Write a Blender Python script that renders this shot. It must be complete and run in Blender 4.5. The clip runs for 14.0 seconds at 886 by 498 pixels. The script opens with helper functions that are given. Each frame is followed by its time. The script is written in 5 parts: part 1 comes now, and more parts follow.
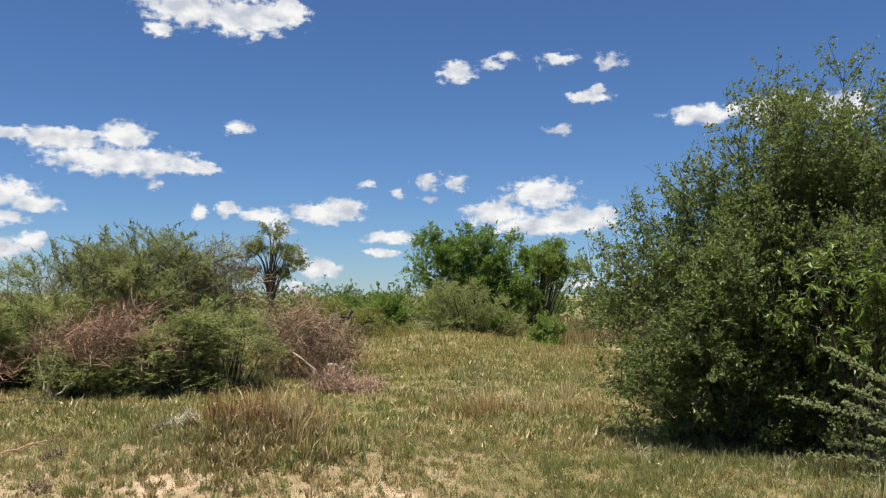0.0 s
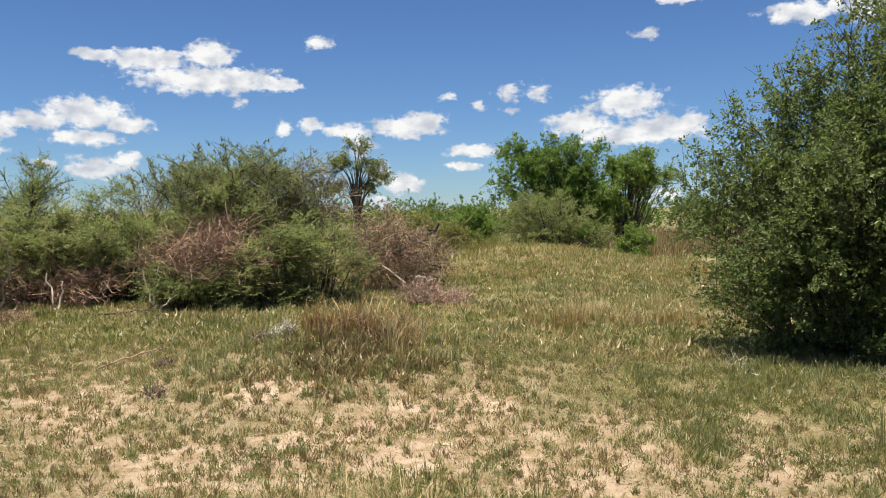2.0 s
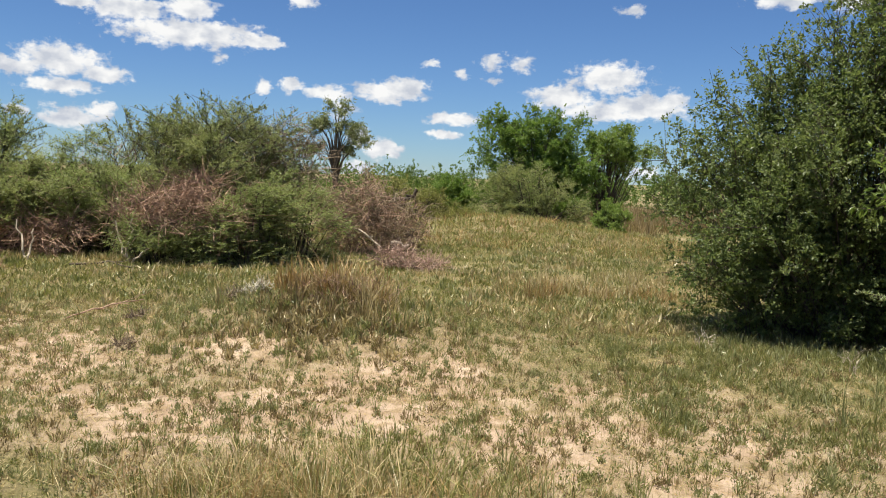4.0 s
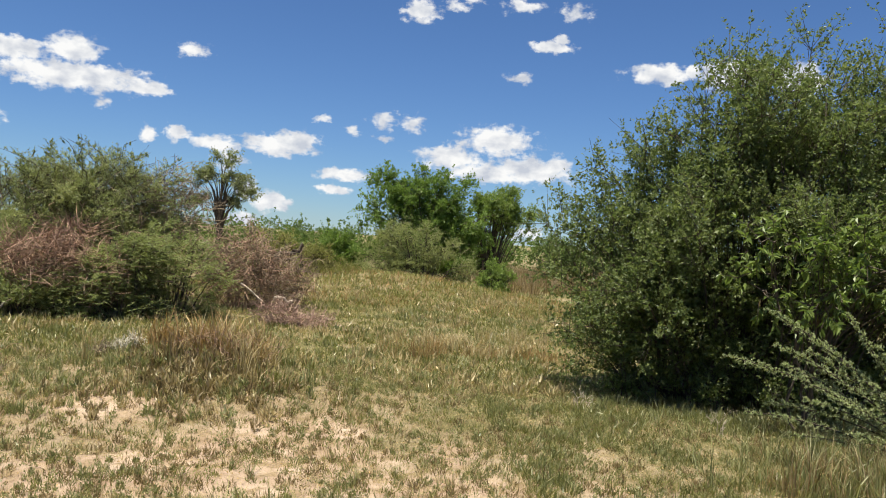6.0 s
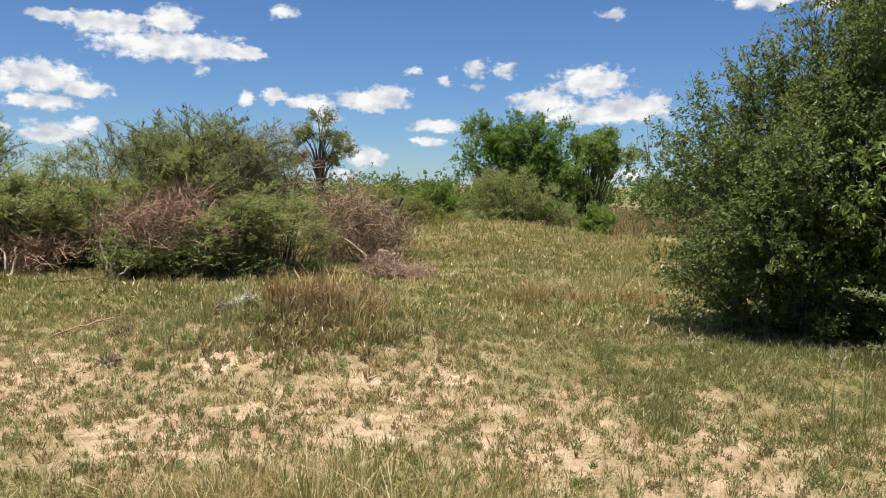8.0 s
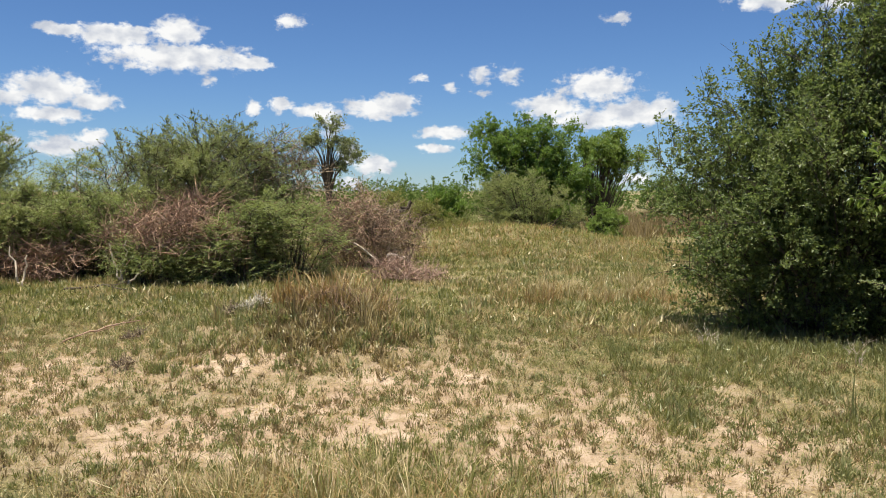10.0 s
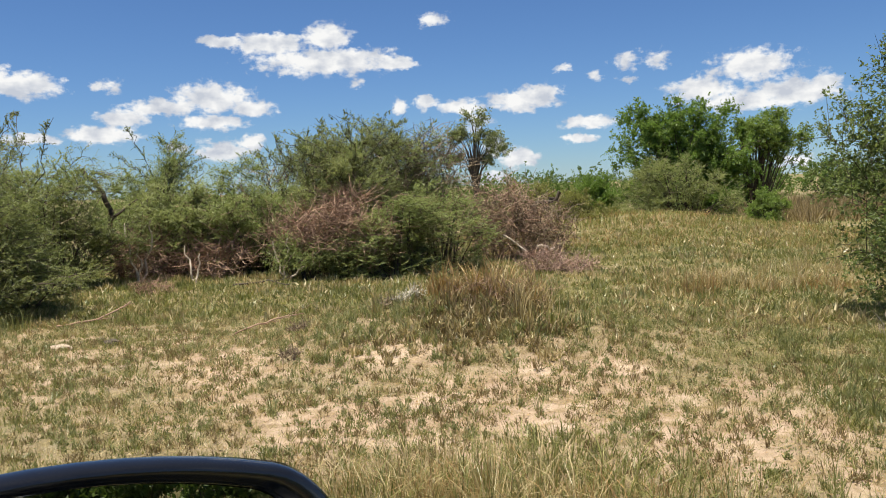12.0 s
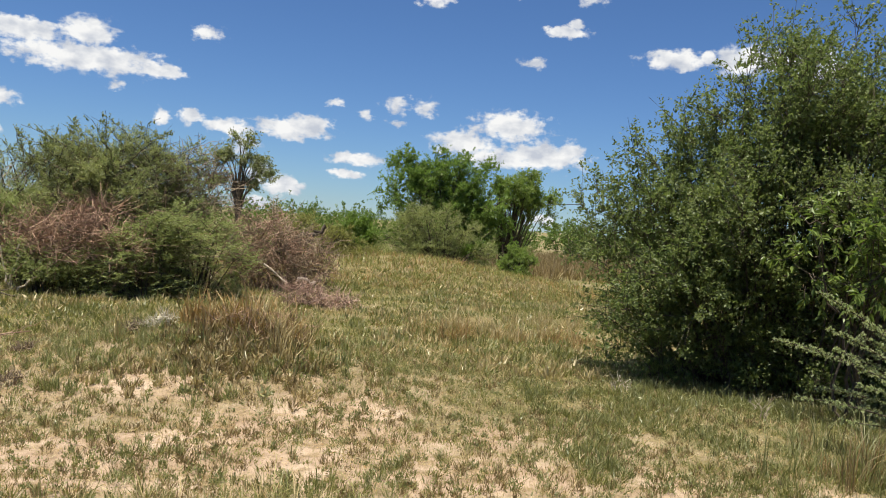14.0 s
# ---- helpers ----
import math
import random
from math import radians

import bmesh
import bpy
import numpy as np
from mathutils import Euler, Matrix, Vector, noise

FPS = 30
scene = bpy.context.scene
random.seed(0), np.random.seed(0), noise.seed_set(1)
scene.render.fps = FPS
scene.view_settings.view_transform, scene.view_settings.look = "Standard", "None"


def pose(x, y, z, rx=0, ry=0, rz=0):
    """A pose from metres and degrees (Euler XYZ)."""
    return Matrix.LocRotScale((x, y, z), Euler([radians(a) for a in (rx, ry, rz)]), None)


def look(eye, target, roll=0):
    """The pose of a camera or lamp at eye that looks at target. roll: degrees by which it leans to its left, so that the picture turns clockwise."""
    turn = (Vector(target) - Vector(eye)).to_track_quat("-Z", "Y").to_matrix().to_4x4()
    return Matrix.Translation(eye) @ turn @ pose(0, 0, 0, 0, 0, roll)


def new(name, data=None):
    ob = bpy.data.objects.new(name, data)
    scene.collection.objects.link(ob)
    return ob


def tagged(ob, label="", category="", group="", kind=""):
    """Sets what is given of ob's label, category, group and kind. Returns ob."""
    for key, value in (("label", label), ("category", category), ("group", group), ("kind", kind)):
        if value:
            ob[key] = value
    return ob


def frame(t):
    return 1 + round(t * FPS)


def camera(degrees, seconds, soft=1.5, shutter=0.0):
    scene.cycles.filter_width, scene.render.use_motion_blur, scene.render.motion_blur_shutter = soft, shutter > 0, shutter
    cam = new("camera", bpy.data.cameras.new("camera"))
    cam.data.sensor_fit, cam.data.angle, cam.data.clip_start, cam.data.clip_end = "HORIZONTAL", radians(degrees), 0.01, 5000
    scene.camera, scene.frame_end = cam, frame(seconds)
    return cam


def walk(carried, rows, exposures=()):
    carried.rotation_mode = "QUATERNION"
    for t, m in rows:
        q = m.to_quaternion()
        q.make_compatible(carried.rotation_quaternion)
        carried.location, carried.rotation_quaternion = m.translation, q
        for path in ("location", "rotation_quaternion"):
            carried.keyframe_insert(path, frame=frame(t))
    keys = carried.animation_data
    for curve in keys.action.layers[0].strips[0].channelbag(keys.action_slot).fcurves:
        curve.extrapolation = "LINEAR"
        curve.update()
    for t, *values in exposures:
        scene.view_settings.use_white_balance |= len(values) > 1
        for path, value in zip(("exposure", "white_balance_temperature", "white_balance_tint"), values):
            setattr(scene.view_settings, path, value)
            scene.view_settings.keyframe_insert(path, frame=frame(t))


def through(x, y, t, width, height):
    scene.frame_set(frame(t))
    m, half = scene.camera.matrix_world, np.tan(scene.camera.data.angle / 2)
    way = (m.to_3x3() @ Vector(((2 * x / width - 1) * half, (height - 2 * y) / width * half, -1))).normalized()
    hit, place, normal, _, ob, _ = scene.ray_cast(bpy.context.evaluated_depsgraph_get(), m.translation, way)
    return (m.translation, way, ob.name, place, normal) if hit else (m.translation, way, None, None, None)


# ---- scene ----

PATH = [
    (0, (0.118, -0.011, 1.748), (0.143, 1.986, 1.86), 0.1),
    (0.5, (0.114, -0.018, 1.737), (0.145, 1.98, 1.803), -0.8),
    (1, (0.061, 0.009, 1.748), (0.017, 2.008, 1.737), -1.9),
    (1.5, (0.035, 0.024, 1.74), (-0.126, 2.016, 1.669), -1.1),
    (2, (0.04, 0.022, 1.735), (-0.135, 2.012, 1.638), -0.7),
    (4.5, (0.01, 0.031, 1.701), (-0.067, 2.022, 1.523), 3.4),
    (5, (0.012, 0.053, 1.699), (0.008, 2.047, 1.54), 4.2),
    (5.5, (0.041, 0.074, 1.714), (0.157, 2.069, 1.621), 4.4),
    (6, (0.038, 0.054, 1.725), (0.188, 2.048, 1.703), 4.0),
    (6.5, (0.038, 0.07, 1.732), (0.188, 2.064, 1.724), 3.4),
    (7, (0.022, 0.051, 1.714), (0.093, 2.049, 1.644), 1.2),
    (7.5, (0.001, 0.046, 1.704), (-0.073, 2.039, 1.553), -0.0),
    (8, (0.019, 0.043, 1.717), (-0.064, 2.036, 1.561), 0.8),
    (8.2, (0.02, 0.05, 1.723), (-0.048, 2.044, 1.582), 1.0),
    (10.3, (-0.021, 0.092, 1.635), (-0.144, 2.083, 1.495), -0.6),
    (10.5, (-0.03, 0.085, 1.64), (-0.179, 2.074, 1.49), -0.8),
    (11, (-0.059, 0.082, 1.642), (-0.334, 2.058, 1.504), -0.5),
    (11.5, (-0.084, 0.082, 1.615), (-0.503, 2.034, 1.501), -0.5),
    (12, (-0.073, 0.104, 1.616), (-0.527, 2.046, 1.465), -2.1),
    (12.5, (-0.076, 0.083, 1.591), (-0.607, 1.998, 1.366), -2.9),
    (13, (-0.088, 0.079, 1.609), (-0.597, 2.003, 1.405), -1.2),
    (13.5, (-0.092, 0.117, 1.654), (-0.238, 2.109, 1.547), 2.7),
    (14, (-0.198, 0.25, 1.645), (-0.074, 2.246, 1.585), 4.5),
]
cam = camera(56.4, 14.0, 1.0)
walk(cam, [(t, look(eye, target, roll)) for t, eye, target, roll in PATH],
     [(0, 0.85), (0.5, 0.87), (1, 1.0), (1.5, 0.92), (2, 0.89), (4.5, 0.9), (7, 0.92), (8, 0.9), (10.5, 0.91), (12.5, 0.87), (14, 0.87)])

# ---------------------------------------------------------------- light
SUN_EL, SUN_AZ = 77.5, 225.0  # degrees; azimuth clockwise from +y
sun = new("sun", bpy.data.lights.new("sun", "SUN"))
sun.data.energy, sun.data.angle, sun.data.color = 4.8, radians(0.53), (1.0, 0.94, 0.82)
sun_way = Vector((math.sin(radians(SUN_AZ)) * math.cos(radians(SUN_EL)),
                  math.cos(radians(SUN_AZ)) * math.cos(radians(SUN_EL)), math.sin(radians(SUN_EL))))
sun.matrix_world = look(sun_way * 50, (0, 0, 0))

world = bpy.data.worlds.new("sky")
scene.world = world
world.use_nodes = True
WT = world.node_tree
WT.nodes.clear()


def wnode(kind, **settings):
    n = WT.nodes.new(kind)
    for key, value in settings.items():
        if key == "operation":
            n.operation = value
        elif key == "clamp":
            n.use_clamp = value
    return n


def wire(a, b):
    WT.links.new(a, b)


def wmath(op, a, b=None, c=None, clamp=False):
    n = WT.nodes.new("ShaderNodeMath")
    n.operation, n.use_clamp = op, clamp
    for slot, v in zip(n.inputs, (a, b, c)):
        if v is None:
            continue
        if isinstance(v, (int, float)):
            slot.default_value = v
        else:
            wire(v, slot)
    return n.outputs[0]


SKY = WT.nodes.new("ShaderNodeTexSky")
SKY.sky_type, SKY.sun_disc = "NISHITA", False
SKY.sun_elevation, SKY.sun_rotation = radians(SUN_EL), radians(SUN_AZ)
SKY.altitude, SKY.air_density, SKY.dust_density, SKY.ozone_density = 1000, 1.0, 0.1, 3.0
coord = WT.nodes.new("ShaderNodeTexCoord")
parts_xyz = WT.nodes.new("ShaderNodeSeparateXYZ")
wire(coord.outputs["Generated"], parts_xyz.inputs[0])
azimuth = wmath("MULTIPLY", wmath("ARCTAN2", parts_xyz.outputs[0], parts_xyz.outputs[1]), 57.2958)
elevation = wmath("MULTIPLY", wmath("ARCSINE", parts_xyz.outputs[2]), 57.2958)
flat = WT.nodes.new("ShaderNodeCombineXYZ")
wire(azimuth, flat.inputs[0])
wire(elevation, flat.inputs[1])


def wnoise(scale, detail, rough, source, off=0.0):
    m = WT.nodes.new("ShaderNodeMapping")
    m.inputs["Location"].default_value = (off, off * 1.7, 0)
    m.inputs["Scale"].default_value = (1, 1.5, 1)
    wire(source, m.inputs[0])
    n = WT.nodes.new("ShaderNodeTexNoise")
    n.noise_dimensions = "2D"
    n.inputs["Scale"].default_value, n.inputs["Detail"].default_value, n.inputs["Roughness"].default_value = scale, detail, rough
    wire(m.outputs[0], n.inputs["Vector"])
    return n


puff = wnoise(1.15, 7, 0.58, flat.outputs[0])
shift = WT.nodes.new("ShaderNodeVectorMath")
shift.operation = "MULTIPLY_ADD"
wire(wnoise(0.9, 4, 0.6, flat.outputs[0], 31.0).outputs["Color"], shift.inputs[0])
shift.inputs[1].default_value = (0.9, 0.5, 0)
shift.inputs[2].default_value = (-0.45, -0.25, 0)
warped = WT.nodes.new("ShaderNodeVectorMath")
warped.operation = "ADD"
wire(flat.outputs[0], warped.inputs[0])
wire(shift.outputs[0], warped.inputs[1])
warped_parts = WT.nodes.new("ShaderNodeSeparateXYZ")
wire(warped.outputs[0], warped_parts.inputs[0])
CLOUD = {"field": None, "height": None}


def cloud(base, *lobes):
    """A cumulus: lobes of (azimuth, elevation, half width, half height) in degrees over a flattish base."""
    near = None
    for a, e, w, h in lobes:
        w, h = (w * 0.92, h * 0.97) if a < -12 else (w, h)
        m = WT.nodes.new("ShaderNodeMapping")
        m.inputs["Location"].default_value = (-a / w, -e / h, 0)
        m.inputs["Scale"].default_value = (1 / w, 1 / h, 0)
        wire(warped.outputs[0], m.inputs[0])
        d = WT.nodes.new("ShaderNodeVectorMath")
        d.operation = "LENGTH"
        wire(m.outputs[0], d.inputs[0])
        near = d.outputs["Value"] if near is None else wmath("MINIMUM", near, d.outputs["Value"])
    firm = 1.0 if max(l[2] for l in lobes) > 1.3 else 0.55  # small clouds are thinner
    inside = wmath("MULTIPLY_ADD", near, -firm, firm)
    if len(lobes) > 1:  # a flat base
        inside = wmath("MINIMUM", inside, wmath("MULTIPLY_ADD", warped_parts.outputs[1], 1.6, 0.35 - base * 1.6))
    CLOUD["field"] = inside if CLOUD["field"] is None else wmath("MAXIMUM", CLOUD["field"], inside)


cloud(7.79, (-27.30, 9.94, 2.12, 0.42), (-24.24, 9.83, 2.90, 0.80), (-20.5, 10.2, 1.9, 1.05), (-20.54, 8.66, 5.57, 1.04), (-16.10, 8.49, 1.71, 0.61))
cloud(6.95, (-18.64, 7.21, 0.64, 0.34))
cloud(4.76, (-15.79, 5.54, 0.61, 0.57), (-13.94, 5.76, 0.92, 0.61), (-11.51, 5.36, 1.78, 0.50))
cloud(3.48, (-10.57, 4.43, 0.93, 0.85))
cloud(5.03, (-7.31, 5.64, 2.66, 0.78), (-6.15, 6.10, 1.49, 0.70))
cloud(1.19, (-7.72, 1.77, 1.41, 0.70), (-9.25, 2.53, 0.86, 0.70))
cloud(-0.17, (-9.66, 0.41, 1.32, 0.54))
cloud(3.51, (-2.86, 3.98, 2.04, 0.47))
cloud(2.67, (-3.52, 2.94, 1.33, 0.31))
cloud(6.94, (-0.34, 7.84, 0.94, 0.55))
cloud(6.57, (-2.47, 6.95, 0.55, 0.31))
cloud(7.38, (1.63, 7.87, 0.74, 0.59))
cloud(6.49, (-0.26, 6.68, 0.55, 0.24))
cloud(5.80, (7.51, 7.03, 2.63, 1.08))
cloud(4.14, (4.30, 5.70, 2.26, 0.94), (9.79, 5.12, 3.15, 1.00), (6.98, 4.79, 3.10, 0.70), (11.73, 5.57, 1.07, 0.76))
cloud(0.33, (10.04, 0.86, 1.07, 0.54))
cloud(11.05, (8.84, 11.33, 1.08, 0.27))
cloud(10.65, (-13.30, 11.19, 1.08, 0.50))
cloud(7.47, (-4.59, 7.62, 0.55, 0.24))
cloud(16.79, (-12.97, 18.34, 3.82, 1.30), (-16.86, 18.61, 3.56, 1.20), (-10.31, 18.95, 1.73, 1.08), (-18.45, 17.16, 1.19, 0.52))
cloud(14.29, (1.66, 15.24, 1.33, 0.78))
cloud(15.48, (8.65, 16.03, 1.24, 0.43))
cloud(15.25, (12.24, 15.77, 1.00, 0.54))
cloud(13.08, (10.76, 13.46, 1.62, 0.35), (11.46, 13.88, 0.54, 0.50))
cloud(15.39, (4.12, 15.78, 0.86, 0.35), (5.23, 16.24, 0.78, 0.35))
cloud(11.25, (18.22, 11.93, 2.40, 0.67), (20.19, 12.09, 0.74, 0.44))
cloud(10.53, (22.51, 11.92, 1.97, 1.02), (24.47, 11.93, 1.44, 0.79))
cloud(10.85, (26.92, 11.71, 1.76, 1.06))
cloud(6.07, (-41.34, 7.65, 1.40, 0.98), (-39.35, 7.09, 2.49, 0.92))
cloud(6.68, (-34.38, 7.13, 0.66, 0.48), (-35.31, 7.04, 0.51, 0.22))
cloud(4.77, (-28.24, 6.34, 3.05, 1.07), (-31.35, 5.77, 2.63, 0.60), (-25.70, 5.68, 1.73, 0.69))
cloud(3.40, (-35.16, 4.06, 2.76, 0.66), (-33.87, 5.10, 1.85, 0.67))
cloud(4.14, (-28.17, 4.76, 2.59, 0.57))
cloud(1.78, (-27.58, 2.88, 2.30, 0.77), (-25.87, 3.38, 1.00, 0.62), (-30.67, 3.12, 0.83, 0.38))
cloud(3.64, (-39.18, 3.82, 2.14, 0.36))

grain = wmath("MULTIPLY_ADD", puff.outputs["Fac"], 1.5, -0.62)
cover = WT.nodes.new("ShaderNodeMapRange")
cover.interpolation_type = "SMOOTHSTEP"
cover.inputs["From Min"].default_value, cover.inputs["From Max"].default_value = -0.02, 0.58
wire(wmath("ADD", CLOUD["field"], grain), cover.inputs[0])
# a thin scatter of further cumulus over the rest of the sky
wide = wnoise(0.09, 6, 0.55, flat.outputs[0], 7.0)
rest = WT.nodes.new("ShaderNodeMapRange")
rest.inputs["From Min"].default_value, rest.inputs["From Max"].default_value = 0.60, 0.70
wire(wide.outputs["Fac"], rest.inputs[0])
beside = WT.nodes.new("ShaderNodeMapRange")
beside.inputs["From Min"].default_value, beside.inputs["From Max"].default_value = 52, 64
wire(wmath("ABSOLUTE", wmath("ADD", azimuth, 8.0)), beside.inputs[0])
all_cover = wmath("MAXIMUM", cover.outputs[0], wmath("MULTIPLY", rest.outputs[0], beside.outputs[0]), clamp=True)
body_shade = wnoise(0.55, 5, 0.5, flat.outputs[0], 3.3)
tone = WT.nodes.new("ShaderNodeMapRange")
tone.inputs["From Min"].default_value, tone.inputs["From Max"].default_value = 0.33, 0.62
wire(body_shade.outputs["Fac"], tone.inputs[0])
cloud_colour = WT.nodes.new("ShaderNodeMix")
cloud_colour.data_type = "RGBA"
cloud_colour.inputs["A"].default_value = (0.58, 0.62, 0.70, 1)
cloud_colour.inputs["B"].default_value = (0.97, 0.97, 0.96, 1)
wire(tone.outputs[0], cloud_colour.inputs["Factor"])
sky_light = WT.nodes.new("ShaderNodeBackground")
deep = WT.nodes.new("ShaderNodeMix")
deep.data_type, deep.blend_type = "RGBA", "MULTIPLY"
deep.inputs["Factor"].default_value = 1.0
deep.inputs["B"].default_value = (0.69, 0.92, 1.23, 1)  # the clear inland air is a deeper blue
wire(SKY.outputs[0], deep.inputs["A"])
wire(deep.outputs["Result"], sky_light.inputs[0])
sky_light.inputs[1].default_value = 0.0445
cloud_light = WT.nodes.new("ShaderNodeBackground")
wire(cloud_colour.outputs["Result"], cloud_light.inputs[0])
cloud_light.inputs[1].default_value = 0.53
blend = WT.nodes.new("ShaderNodeMixShader")
wire(all_cover, blend.inputs[0])
wire(sky_light.outputs[0], blend.inputs[1])
wire(cloud_light.outputs[0], blend.inputs[2])
out = WT.nodes.new("ShaderNodeOutputWorld")
wire(blend.outputs[0], out.inputs[0])


# ---------------------------------------------------------------- materials
def material(name):
    m = bpy.data.materials.new(name)
    m.use_nodes = True
    m.node_tree.nodes.clear()
    return m, m.node_tree


def ramp(nt, fac, stops):
    r = nt.nodes.new("ShaderNodeValToRGB")
    while len(r.color_ramp.elements) < len(stops):
        r.color_ramp.elements.new(0.5)
    for el, (at, col) in zip(r.color_ramp.elements, stops):
        el.position, el.color = at, (*col, 1)
    nt.links.new(fac, r.inputs[0])
    return r.outputs[0]


def tex_noise(nt, scale, detail=4, rough=0.55, kind="Object"):
    c = nt.nodes.new("ShaderNodeTexCoord")
    n = nt.nodes.new("ShaderNodeTexNoise")
    n.inputs["Scale"].default_value, n.inputs["Detail"].default_value, n.inputs["Roughness"].default_value = scale, detail, rough
    nt.links.new(c.outputs[kind], n.inputs["Vector"])
    return n.outputs["Fac"]


def mix_colour(nt, fac, a, b, mode="MIX"):
    m = nt.nodes.new("ShaderNodeMix")
    m.data_type, m.blend_type = "RGBA", mode
    for slot, v in (("Factor", fac), ("A", a), ("B", b)):
        if isinstance(v, (int, float)):
            m.inputs[slot].default_value = v
        elif isinstance(v, tuple):
            m.inputs[slot].default_value = (*v, 1)
        else:
            nt.links.new(v, m.inputs[slot])
    return m.outputs["Result"]


def foliage(name, stops, patch, through=0.35, gloss=0.06, patch_scale=1.6):
    """Leaves or blades: each its own tint, light passing through, with slow changes from spray to spray."""
    m, nt = material(name)
    geo = nt.nodes.new("ShaderNodeNewGeometry")
    col = ramp(nt, geo.outputs["Random Per Island"], stops)
    col = mix_colour(nt, tex_noise(nt, patch_scale, 3), col, mix_colour(nt, 0.6, col, patch))
    diff = nt.nodes.new("ShaderNodeBsdfDiffuse")
    nt.links.new(col, diff.inputs[0])
    back = nt.nodes.new("ShaderNodeBsdfTranslucent")
    nt.links.new(mix_colour(nt, 0.5, col, mix_colour(nt, 1.0, col, (1.0, 1.15, 0.45), "MULTIPLY")), back.inputs[0])
    a = nt.nodes.new("ShaderNodeMixShader")
    a.inputs[0].default_value = through
    nt.links.new(diff.outputs[0], a.inputs[1])
    nt.links.new(back.outputs[0], a.inputs[2])
    shine = nt.nodes.new("ShaderNodeBsdfGlossy")
    shine.inputs["Roughness"].default_value = 0.42
    shine.inputs["Color"].default_value = (0.9, 0.95, 0.9, 1)
    b = nt.nodes.new("ShaderNodeMixShader")
    b.inputs[0].default_value = gloss
    nt.links.new(a.outputs[0], b.inputs[1])
    nt.links.new(shine.outputs[0], b.inputs[2])
    o = nt.nodes.new("ShaderNodeOutputMaterial")
    nt.links.new(b.outputs[0], o.inputs[0])
    return m


def rough_surface(name, stops, scale, bump=0.3, rough=0.9, island=0.0, bump_scale=None):
    m, nt = material(name)
    n1 = tex_noise(nt, scale, 6, 0.6)
    col = ramp(nt, n1, stops)
    if island:
        geo = nt.nodes.new("ShaderNodeNewGeometry")
        v = nt.nodes.new("ShaderNodeMapRange")
        v.inputs["To Min"].default_value, v.inputs["To Max"].default_value = 1 - island, 1 + island
        nt.links.new(geo.outputs["Random Per Island"], v.inputs[0])
        hsv = nt.nodes.new("ShaderNodeHueSaturation")
        nt.links.new(v.outputs[0], hsv.inputs["Value"])
        nt.links.new(col, hsv.inputs["Color"])
        col = hsv.outputs[0]
    p = nt.nodes.new("ShaderNodeBsdfPrincipled")
    p.inputs["Roughness"].default_value = rough
    p.inputs["Specular IOR Level"].default_value = 0.2
    nt.links.new(col, p.inputs["Base Color"])
    bp = nt.nodes.new("ShaderNodeBump")
    bp.inputs["Strength"].default_value, bp.inputs["Distance"].default_value = bump, 0.02
    nt.links.new(tex_noise(nt, bump_scale or scale * 4, 5), bp.inputs["Height"])
    nt.links.new(bp.outputs[0], p.inputs["Normal"])
    o = nt.nodes.new("ShaderNodeOutputMaterial")
    nt.links.new(p.outputs[0], o.inputs[0])
    return m


def plain(name, colour, rough=0.5, metal=0.0, spec=0.5, coat=0.0):
    m, nt = material(name)
    p = nt.nodes.new("ShaderNodeBsdfPrincipled")
    p.inputs["Metallic"].default_value, p.inputs["Specular IOR Level"].default_value = metal, spec
    p.inputs["Coat Weight"].default_value = coat
    dirt = tex_noise(nt, 9, 5)
    nt.links.new(mix_colour(nt, dirt, tuple(c * 0.86 for c in colour), colour), p.inputs["Base Color"])
    r = nt.nodes.new("ShaderNodeMapRange")
    r.inputs["To Min"].default_value, r.inputs["To Max"].default_value = max(0, rough - 0.06), rough + 0.08
    nt.links.new(tex_noise(nt, 24, 4), r.inputs[0])
    nt.links.new(r.outputs[0], p.inputs["Roughness"])
    o = nt.nodes.new("ShaderNodeOutputMaterial")
    nt.links.new(p.outputs[0], o.inputs[0])
    return m


